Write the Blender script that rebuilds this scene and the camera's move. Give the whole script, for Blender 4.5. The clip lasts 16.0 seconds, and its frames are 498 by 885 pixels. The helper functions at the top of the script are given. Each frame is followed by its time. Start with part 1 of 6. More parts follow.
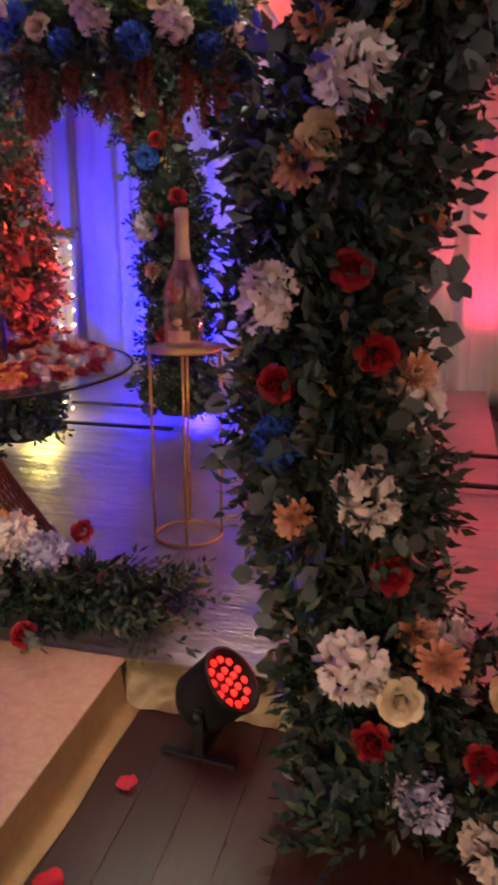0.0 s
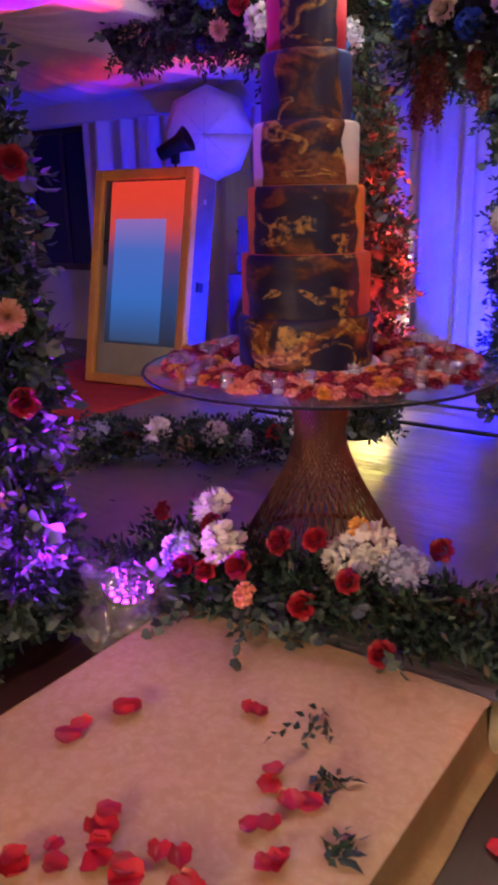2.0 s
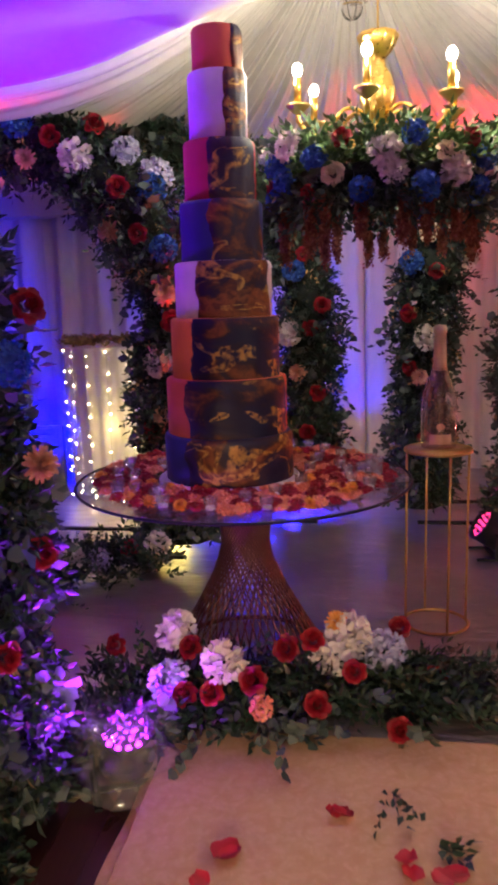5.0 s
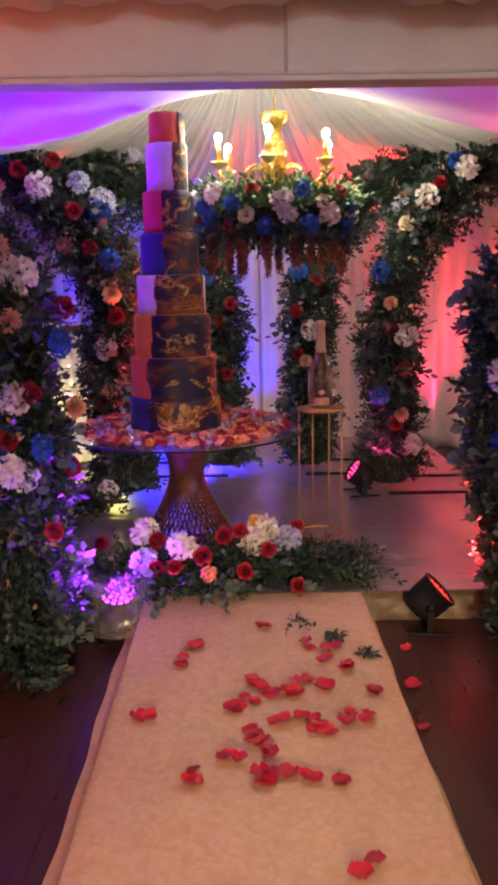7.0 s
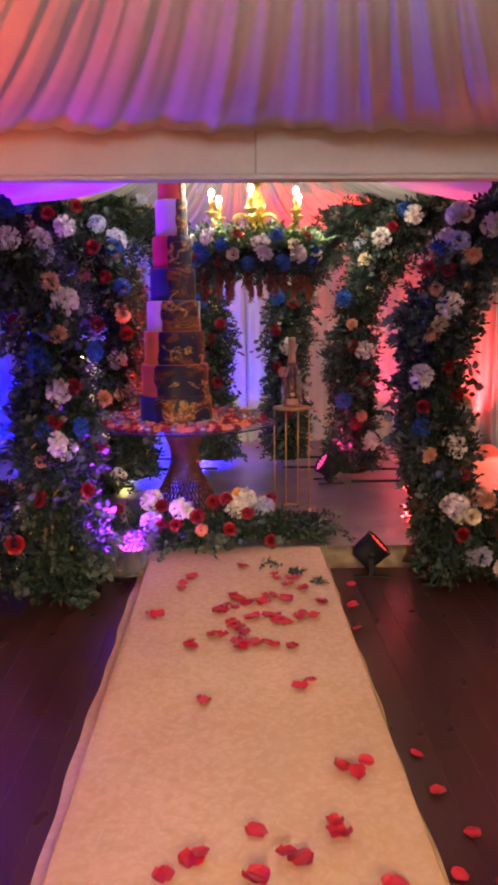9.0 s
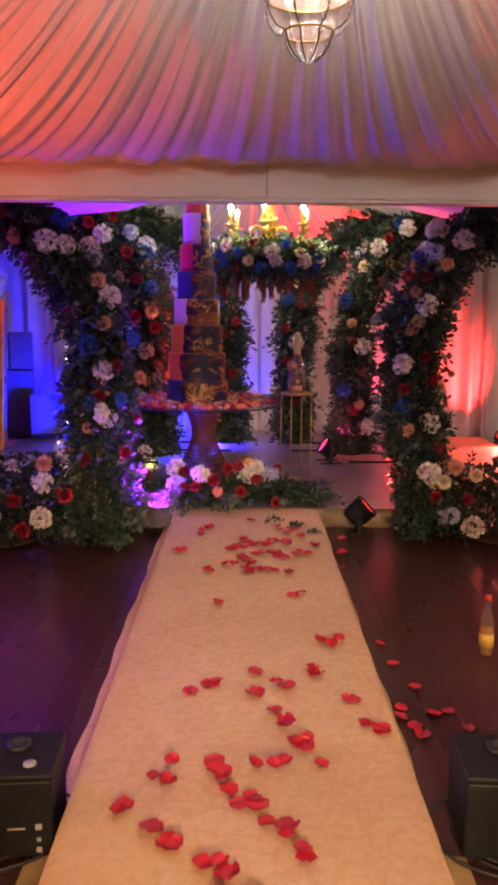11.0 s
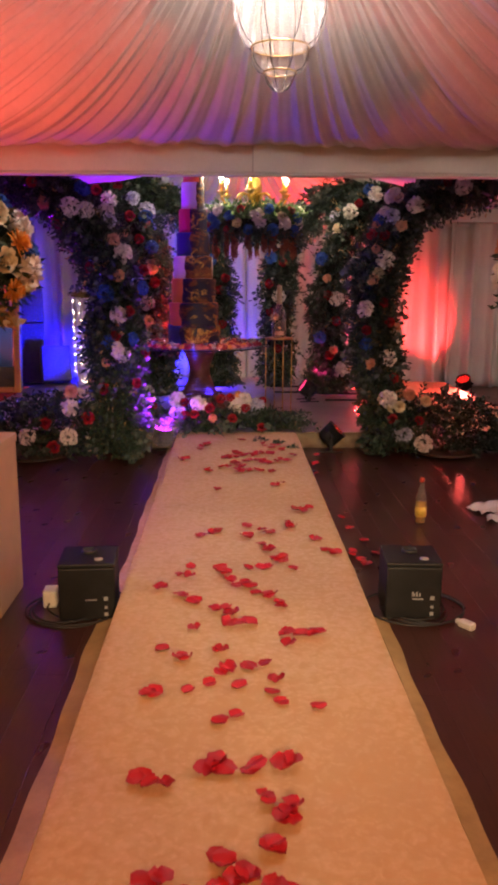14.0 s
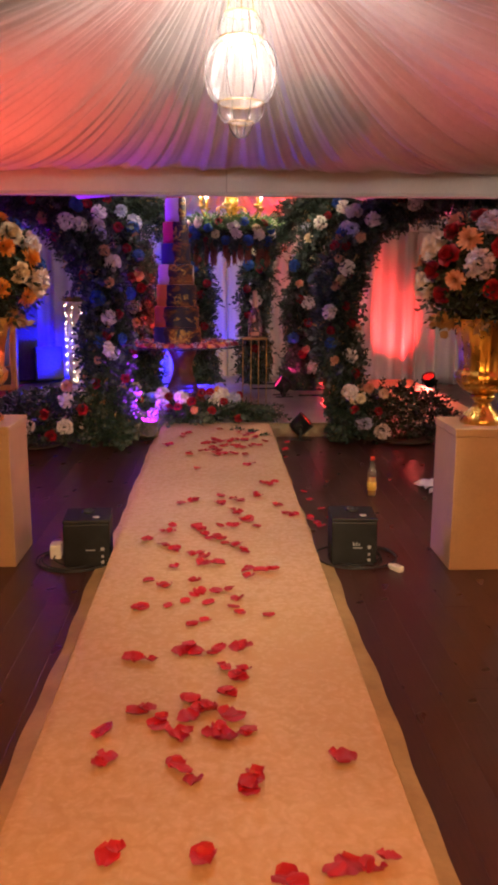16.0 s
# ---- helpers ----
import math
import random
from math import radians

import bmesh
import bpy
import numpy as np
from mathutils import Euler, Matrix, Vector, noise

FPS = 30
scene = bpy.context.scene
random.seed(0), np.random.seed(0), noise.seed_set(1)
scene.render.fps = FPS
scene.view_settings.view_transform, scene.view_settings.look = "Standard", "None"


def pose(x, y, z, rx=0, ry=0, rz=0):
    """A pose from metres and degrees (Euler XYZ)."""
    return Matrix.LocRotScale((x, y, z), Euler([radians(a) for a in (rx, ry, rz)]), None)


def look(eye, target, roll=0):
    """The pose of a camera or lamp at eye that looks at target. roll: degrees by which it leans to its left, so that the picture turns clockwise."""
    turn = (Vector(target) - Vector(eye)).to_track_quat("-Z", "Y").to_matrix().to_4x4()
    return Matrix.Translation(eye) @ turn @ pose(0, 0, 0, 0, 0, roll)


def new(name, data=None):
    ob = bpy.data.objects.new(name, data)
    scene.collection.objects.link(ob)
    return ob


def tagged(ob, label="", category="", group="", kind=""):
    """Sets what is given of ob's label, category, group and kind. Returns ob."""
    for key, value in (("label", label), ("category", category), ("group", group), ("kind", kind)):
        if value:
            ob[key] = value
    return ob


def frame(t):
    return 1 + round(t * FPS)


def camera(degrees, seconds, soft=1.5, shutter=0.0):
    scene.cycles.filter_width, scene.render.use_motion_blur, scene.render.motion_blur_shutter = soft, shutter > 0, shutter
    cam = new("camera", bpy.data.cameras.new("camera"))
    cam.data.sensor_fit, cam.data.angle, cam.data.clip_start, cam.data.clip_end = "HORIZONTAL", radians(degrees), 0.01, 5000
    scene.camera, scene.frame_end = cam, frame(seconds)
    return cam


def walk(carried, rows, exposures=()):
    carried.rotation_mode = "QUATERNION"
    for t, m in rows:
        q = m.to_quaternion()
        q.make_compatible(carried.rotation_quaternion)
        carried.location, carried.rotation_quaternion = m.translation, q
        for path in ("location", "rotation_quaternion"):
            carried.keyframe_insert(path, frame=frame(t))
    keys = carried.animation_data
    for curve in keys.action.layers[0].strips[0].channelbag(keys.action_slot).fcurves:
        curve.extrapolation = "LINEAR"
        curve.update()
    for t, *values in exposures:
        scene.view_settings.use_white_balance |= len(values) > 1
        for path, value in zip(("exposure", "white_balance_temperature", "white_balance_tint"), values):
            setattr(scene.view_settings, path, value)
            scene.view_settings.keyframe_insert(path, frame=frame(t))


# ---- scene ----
cam = camera(35.2, 16.0, 3.6, 0.3)
PATH = [
    (0, (1.579, 0.001, 1.549), (1.116, 1.866, 0.993), -0.0),
    (0.5, (1.532, -0.008, 1.572), (0.91, 1.831, 1.092), 0.1),
    (1, (1.46, 0.001, 1.588), (0.662, 1.781, 1.148), 0.7),
    (1.5, (1.375, 0.015, 1.586), (0.408, 1.705, 1.131), 0.6),
    (2, (1.225, 0.06, 1.574), (0.117, 1.623, 1.0), -1.1),
    (2.5, (0.985, 0.178, 1.581), (-0.132, 1.756, 1.069), -2.8),
    (3, (0.734, 0.263, 1.605), (-0.217, 1.969, 1.177), -3.7),
    (3.5, (0.411, 0.245, 1.649), (-0.373, 2.042, 1.252), -4.3),
    (4, (0.232, 0.117, 1.73), (-0.418, 1.972, 1.36), -4.4),
    (4.5, (0.146, -0.125, 1.739), (-0.241, 1.801, 1.363), -3.5),
    (5, (0.141, -0.496, 1.722), (-0.131, 1.452, 1.359), -1.6),
    (7.5, (-0.018, -2.251, 1.791), (0.039, -0.29, 1.405), -0.6),
    (8, (0.031, -2.573, 1.776), (0.078, -0.61, 1.395), 0.7),
    (8.5, (0.026, -2.894, 1.804), (0.07, -0.925, 1.458), -0.5),
    (11, (0.031, -4.242, 1.73), (0.041, -2.267, 1.411), 0.5),
    (11.5, (0.074, -4.447, 1.724), (0.071, -2.482, 1.351), 0.6),
    (12, (0.022, -4.677, 1.711), (0.049, -2.715, 1.324), 0.1),
    (12.5, (0.005, -4.905, 1.698), (0.042, -2.937, 1.348), 1.1),
    (13, (0.049, -5.129, 1.642), (0.069, -3.16, 1.294), 2.0),
    (13.5, (0.029, -5.33, 1.637), (0.056, -3.369, 1.245), 1.5),
    (14, (-0.01, -5.547, 1.629), (0.035, -3.589, 1.225), 0.3),
    (14.5, (0.019, -5.749, 1.655), (0.06, -3.784, 1.283), 0.9),
    (15, (0.068, -5.975, 1.641), (0.112, -4.011, 1.267), 1.5),
    (15.5, (0.056, -6.194, 1.63), (0.133, -4.235, 1.231), 0.4),
    (16, (0.073, -6.415, 1.657), (0.15, -4.457, 1.261), 0.2),
]
walk(cam, [(t, look(eye, target, roll)) for t, eye, target, roll in PATH], [(0, 2.05, 5950, 12), (2.5, 1.98, 5950, 12), (5, 1.75, 5950, 13), (8, 2.25, 5800, 9), (11.5, 1.90, 6350, 14), (16, 1.70, 6450, 15)])

# ---- world and light ----
world = bpy.data.worlds.new("dim_hall")
scene.world = world
world.use_nodes = True
world.node_tree.nodes["Background"].inputs[0].default_value = (0.5, 0.42, 0.40, 1)
world.node_tree.nodes["Background"].inputs[1].default_value = 0.05


def point_lamp(name, place, power, colour, size=0.05):
    data = bpy.data.lights.new(name, "POINT")
    data.energy, data.color, data.shadow_soft_size = power, colour, size
    ob = new(name, data)
    ob.location = place
    return ob


def spot_lamp(name, eye, target, power, colour, angle=60, blend=0.8, size=0.06):
    data = bpy.data.lights.new(name, "SPOT")
    data.energy, data.color, data.shadow_soft_size = power, colour, size
    data.spot_size, data.spot_blend = radians(angle), blend
    ob = new(name, data)
    ob.matrix_world = look(eye, target)
    return ob


WARM, RED, BLUE, PURPLE, PINK = (1, 0.62, 0.34), (1, 0.03, 0.03), (0.003, 0.005, 1), (0.42, 0.02, 1), (1, 0.03, 0.22)
# hall lanterns at y -1.88 and 4.6; the rest are unseen, added for fill
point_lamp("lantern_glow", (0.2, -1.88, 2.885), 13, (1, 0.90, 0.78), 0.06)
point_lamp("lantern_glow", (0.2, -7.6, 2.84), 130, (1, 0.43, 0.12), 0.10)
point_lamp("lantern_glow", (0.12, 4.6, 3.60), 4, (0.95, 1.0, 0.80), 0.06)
# side-bay lamps added out of view to lift the dark parts
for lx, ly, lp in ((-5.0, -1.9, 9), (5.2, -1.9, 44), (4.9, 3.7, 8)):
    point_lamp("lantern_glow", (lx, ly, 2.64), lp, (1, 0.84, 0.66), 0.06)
# unseen spot added behind the viewpoint to brighten runner and stage
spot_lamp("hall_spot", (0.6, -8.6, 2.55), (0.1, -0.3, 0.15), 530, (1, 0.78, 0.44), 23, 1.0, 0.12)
# stage wash
spot_lamp("blue_wash", (-2.6, 5.95, 0.25), (-2.65, 6.75, 0.35), 50, BLUE, 84)
spot_lamp("blue_wash", (-0.75, 6.0, 0.25), (-0.8, 6.75, 0.9), 115, BLUE, 96)
spot_lamp("blue_wash", (0.22, 6.35, 0.2), (0.25, 6.75, 1.5), 20, BLUE, 50)
spot_lamp("blue_wash", (-2.0, 5.2, 0.5), (-3.0, 5.6, 0.9), 120, BLUE, 95)
spot_lamp("blue_wash", (-0.3, 5.9, 0.45), (-0.3, 4.4, 0.1), 36, (0.02, 0.01, 1), 120)
spot_lamp("red_wash", (3.36, 5.98, 0.24), (2.98, 6.75, 1.0), 150, RED, 58)
spot_lamp("red_wash", (2.1, 6.2, 0.2), (1.95, 6.75, 1.4), 34, (1, 0.03, 0.12), 62)
spot_lamp("red_wash", (0.45, 4.24, 0.40), (-0.9, 4.28, 1.35), 420, RED, 44)
spot_lamp("red_wash", (1.7, 5.5, 1.9), (1.1, 5.7, 3.2), 60, RED, 100)
spot_lamp("red_wash", (-3.4, -2.2, 0.4), (-2.5, -1.1, 3.0), 200, (1, 0.11, 0.07), 77)
spot_lamp("red_wash", (3.6, -4.0, 0.4), (2.55, -2.6, 3.1), 115, (1, 0.13, 0.09), 75)
spot_lamp("purple_wash", (-0.58, 1.55, 0.22), (-0.98, 1.85, 0.85), 58, (0.34, 0.02, 1), 80)
spot_lamp("violet_wash", (-2.9, 0.15, 0.4), (-1.0, 1.5, 1.15), 40, (0.10, 0.03, 1), 40)
spot_lamp("purple_wash", (-2.9, 2.9, 0.5), (-1.7, 2.3, 2.7), 230, (0.22, 0.0, 1), 72)
spot_lamp("violet_wash", (-3.6, 0.6, 0.9), (-1.9, -0.6, 0.0), 85, (0.20, 0.06, 1), 55)
spot_lamp("purple_wash", (-0.68, 1.84, 0.26), (-0.47, 2.08, 0.42), 34, PURPLE, 84)
spot_lamp("blue_wash", (-2.9, 2.5, 0.4), (-1.2, 1.6, 1.05), 90, (0.06, 0.03, 1), 58)
spot_lamp("red_wash", (3.42, 5.85, 0.35), (2.75, 4.5, 0.1), 60, (1, 0.10, 0.08), 80)
spot_lamp("pink_wash", (0.95, 4.0, 0.30), (1.5, 4.4, 1.4), 16, PINK, 70)
spot_lamp("red_wash", (1.04, 2.06, 0.32), (1.45, 2.12, 0.7), 100, RED, 90)
spot_lamp("pink_wash", (-3.3, 3.4, 0.6), (-1.9, 1.6, 2.7), 28, PINK, 36)
spot_lamp("pink_wash", (3.3, 3.6, 0.5), (1.9, 2.2, 2.7), 60, (1, 0.10, 0.30), 60)

# ---- materials ----


def nodes_of(name):
    m = bpy.data.materials.new(name)
    m.use_nodes = True
    return m, m.node_tree.nodes, m.node_tree.links, m.node_tree.nodes["Principled BSDF"]


def ramp(nodes, links, fac, stops):
    r = nodes.new("ShaderNodeValToRGB")
    while len(r.color_ramp.elements) < len(stops):
        r.color_ramp.elements.new(0.5)
    for e, (p, c) in zip(r.color_ramp.elements, stops):
        e.position, e.color = p, (*c, 1)
    links.new(fac, r.inputs[0])
    return r.outputs[0]


def noise_tex(nodes, links, scale, detail=4, kind="Object", rough=0.6, stretch=None):
    co = nodes.new("ShaderNodeTexCoord")
    src = co.outputs[kind]
    if stretch:
        mp = nodes.new("ShaderNodeMapping")
        mp.inputs["Scale"].default_value = stretch
        links.new(src, mp.inputs[0])
        src = mp.outputs[0]
    n = nodes.new("ShaderNodeTexNoise")
    n.inputs["Scale"].default_value, n.inputs["Detail"].default_value, n.inputs["Roughness"].default_value = scale, detail, rough
    links.new(src, n.inputs[0])
    return n


def bumped(nodes, links, bsdf, height, strength, distance):
    b = nodes.new("ShaderNodeBump")
    b.inputs["Strength"].default_value, b.inputs["Distance"].default_value = strength, distance
    links.new(height, b.inputs["Height"])
    links.new(b.outputs[0], bsdf.inputs["Normal"])


def stuff_mat(name, dark, light, scale=6, rough=0.5, metal=0.0, bump=0.3, dist=0.004, fine=60, stretch=None, sheen=0.0):
    m, n, l, b = nodes_of(name)
    big = noise_tex(n, l, scale, 5, stretch=stretch)
    small = noise_tex(n, l, fine, 3, stretch=stretch)
    mix = n.new("ShaderNodeMath")
    mix.operation = "MULTIPLY_ADD"
    l.new(small.outputs[0], mix.inputs[0])
    mix.inputs[1].default_value = 0.35
    l.new(big.outputs[0], mix.inputs[2])
    l.new(ramp(n, l, mix.outputs[0], ((0.45, dark), (0.9, light))), b.inputs["Base Color"])
    rr = n.new("ShaderNodeMapRange")
    rr.inputs["To Min"].default_value, rr.inputs["To Max"].default_value = rough * 0.8, min(1, rough * 1.25)
    l.new(small.outputs[0], rr.inputs[0])
    l.new(rr.outputs[0], b.inputs["Roughness"])
    b.inputs["Metallic"].default_value = metal
    b.inputs["Sheen Weight"].default_value = sheen
    bumped(n, l, b, mix.outputs[0], bump, dist)
    return m


def petal_mat(name, stops, rough=0.65):
    """Each petal of a bloom takes its own tone, each bloom a slight shift."""
    m, n, l, b = nodes_of(name)
    geo, info = n.new("ShaderNodeNewGeometry"), n.new("ShaderNodeObjectInfo")
    add = n.new("ShaderNodeMath")
    add.operation = "MULTIPLY_ADD"
    l.new(info.outputs["Random"], add.inputs[0])
    add.inputs[1].default_value = 0.45
    half = n.new("ShaderNodeMath")
    half.operation = "MULTIPLY"
    half.inputs[1].default_value = 0.55
    l.new(geo.outputs["Random Per Island"], half.inputs[0])
    l.new(half.outputs[0], add.inputs[2])
    l.new(ramp(n, l, add.outputs[0], stops), b.inputs["Base Color"])
    b.inputs["Roughness"].default_value = rough
    b.inputs["Subsurface Weight"].default_value = 0.0
    small = noise_tex(n, l, 90, 3)
    bumped(n, l, b, small.outputs[0], 0.3, 0.002)
    return m


def leaf_mat(name, stops, rough=0.45):
    m, n, l, b = nodes_of(name)
    geo = n.new("ShaderNodeNewGeometry")
    l.new(ramp(n, l, geo.outputs["Random Per Island"], stops), b.inputs["Base Color"])
    b.inputs["Roughness"].default_value = rough
    return m


def glow_mat(name, colour, strength):
    m, n, l, b = nodes_of(name)
    b.inputs["Base Color"].default_value = (0.1, 0.1, 0.1, 1)
    b.inputs["Emission Color"].default_value = (*colour, 1)
    b.inputs["Emission Strength"].default_value = strength
    return m


def glass_mat(name, tint, rough=0.03, bump=0.0, scale=60):
    m, n, l, b = nodes_of(name)
    b.inputs["Base Color"].default_value = (*tint, 1)
    b.inputs["Roughness"].default_value = rough
    b.inputs["Transmission Weight"].default_value = 1.0
    b.inputs["IOR"].default_value = 1.45
    if bump:
        v = n.new("ShaderNodeTexVoronoi")
        v.inputs["Scale"].default_value = scale
        co = n.new("ShaderNodeTexCoord")
        l.new(co.outputs["Object"], v.inputs[0])
        bumped(n, l, b, v.outputs[0], bump, 0.01)
    return m


def thin_glass(name, tint, rough=0.03, ior=1.45, body=0.0, colour=(0.8, 0.76, 0.74), hammer=0.0):
    """A pane or a thin wall: clear, with the mirror gloss of glass."""
    m, n, l, b = nodes_of(name)
    clear, gloss, mix, lw, fr = n.new("ShaderNodeBsdfTransparent"), n.new("ShaderNodeBsdfGlossy"), n.new("ShaderNodeMixShader"), n.new("ShaderNodeLayerWeight"), n.new("ShaderNodeMapRange")
    clear.inputs[0].default_value = (*tint, 1)
    gloss.inputs["Roughness"].default_value = rough
    lw.inputs[0].default_value = 0.25
    fr.inputs["To Min"].default_value, fr.inputs["To Max"].default_value = (ior - 1) / 9, (ior - 1) * 0.8
    l.new(lw.outputs["Facing"], fr.inputs[0])
    l.new(fr.outputs[0], mix.inputs[0])
    l.new(clear.outputs[0], mix.inputs[1])
    l.new(gloss.outputs[0], mix.inputs[2])
    last = mix.outputs[0]
    if hammer:
        v, co = n.new("ShaderNodeTexVoronoi"), n.new("ShaderNodeTexCoord")
        v.inputs["Scale"].default_value = hammer
        l.new(co.outputs["Object"], v.inputs[0])
        bumped(n, l, b, v.outputs[0], 1.0, 0.012)
        l.new(b.inputs["Normal"].links[0].from_socket, gloss.inputs["Normal"])
    if body:
        m2 = n.new("ShaderNodeMixShader")
        m2.inputs[0].default_value = body
        b.inputs["Base Color"].default_value = (*colour, 1)
        b.inputs["Roughness"].default_value = 0.2
        l.new(last, m2.inputs[1])
        l.new(b.outputs[0], m2.inputs[2])
        last = m2.outputs[0]
    l.new(last, n["Material Output"].inputs[0])
    return m


def floor_mat():
    m, n, l, b = nodes_of("dark_varnished_boards")
    co = n.new("ShaderNodeTexCoord")
    grain = noise_tex(n, l, 9, 6, stretch=(8, 0.8, 1))
    blot = noise_tex(n, l, 1.3, 3)
    mix = n.new("ShaderNodeMath")
    mix.operation = "MULTIPLY_ADD"
    mix.inputs[1].default_value = 0.22
    info = n.new("ShaderNodeObjectInfo")
    l.new(info.outputs["Random"], mix.inputs[0])
    l.new(grain.outputs[0], mix.inputs[2])
    l.new(ramp(n, l, mix.outputs[0], ((0.3, (0.036, 0.013, 0.011)), (0.95, (0.070, 0.027, 0.020)))), b.inputs["Base Color"])
    rr = n.new("ShaderNodeMapRange")
    rr.inputs["To Min"].default_value, rr.inputs["To Max"].default_value = 0.18, 0.42
    l.new(blot.outputs[0], rr.inputs[0])
    l.new(rr.outputs[0], b.inputs["Roughness"])
    bumped(n, l, b, grain.outputs[0], 0.15, 0.002)
    return m


def brocade_mat():
    m, n, l, b = nodes_of("cream_gold_brocade")
    v = n.new("ShaderNodeTexVoronoi")
    v.feature = "SMOOTH_F1"
    v.inputs["Scale"].default_value = 34
    co = n.new("ShaderNodeTexCoord")
    warp = noise_tex(n, l, 14, 3)
    vm = n.new("ShaderNodeVectorMath")
    vm.operation = "MULTIPLY_ADD"
    vm.inputs[1].default_value = (0.12, 0.12, 0.12)
    l.new(warp.outputs["Color"], vm.inputs[0])
    l.new(co.outputs["Object"], vm.inputs[2])
    l.new(vm.outputs[0], v.inputs[0])
    big = noise_tex(n, l, 1.1, 4)
    mix = n.new("ShaderNodeMath")
    mix.operation = "MULTIPLY_ADD"
    mix.inputs[1].default_value = 0.5
    l.new(v.outputs[0], mix.inputs[0])
    l.new(big.outputs[0], mix.inputs[2])
    l.new(ramp(n, l, mix.outputs[0], ((0.42, (0.66, 0.46, 0.27)), (0.85, (0.56, 0.36, 0.19)))), b.inputs["Base Color"])
    rr = n.new("ShaderNodeMapRange")
    rr.inputs["From Max"].default_value = 0.7
    rr.inputs["To Min"].default_value, rr.inputs["To Max"].default_value = 0.35, 0.7
    l.new(v.outputs[0], rr.inputs[0])
    l.new(rr.outputs[0], b.inputs["Roughness"])
    b.inputs["Metallic"].default_value = 0.15
    bumped(n, l, b, mix.outputs[0], 0.25, 0.004)
    return m


def foil_mat():
    m, n, l, b = nodes_of("crinkled_silver_foil")
    big = noise_tex(n, l, 1.4, 3)
    v = n.new("ShaderNodeTexVoronoi")
    v.feature = "SMOOTH_F1"
    v.inputs["Scale"].default_value = 3.2
    co = n.new("ShaderNodeTexCoord")
    vm = n.new("ShaderNodeVectorMath")
    vm.operation = "MULTIPLY_ADD"
    vm.inputs[1].default_value = (0.7, 0.7, 0.7)
    l.new(big.outputs["Color"], vm.inputs[0])
    l.new(co.outputs["Object"], vm.inputs[2])
    l.new(vm.outputs[0], v.inputs[0])
    small = noise_tex(n, l, 5, 5, stretch=(0.8, 2.6, 1))
    mix = n.new("ShaderNodeMath")
    mix.operation = "MULTIPLY_ADD"
    mix.inputs[1].default_value = 0.6
    l.new(v.outputs[0], mix.inputs[0])
    l.new(small.outputs[0], mix.inputs[2])
    l.new(ramp(n, l, big.outputs[0], ((0.3, (0.36, 0.31, 0.325)), (0.75, (0.56, 0.50, 0.51)))), b.inputs["Base Color"])
    b.inputs["Metallic"].default_value = 0.8
    rr = n.new("ShaderNodeMapRange")
    rr.inputs["To Min"].default_value, rr.inputs["To Max"].default_value = 0.20, 0.46
    l.new(small.outputs[0], rr.inputs[0])
    l.new(rr.outputs[0], b.inputs["Roughness"])
    bumped(n, l, b, mix.outputs[0], 0.6, 0.045)
    return m


def fondant_mat(name, plain):
    """Rolled sugar paste: matt, with faint dimples and a slightly uneven tint."""
    m, n, l, b = nodes_of(name)
    tone = noise_tex(n, l, 7, 3)
    l.new(ramp(n, l, tone.outputs[0], ((0.3, tuple(0.88 * c for c in plain)), (0.7, tuple(min(1, 1.06 * c) for c in plain)))), b.inputs["Base Color"])
    b.inputs["Roughness"].default_value = 0.55
    bumped(n, l, b, noise_tex(n, l, 45, 3).outputs[0], 0.15, 0.003)
    return m


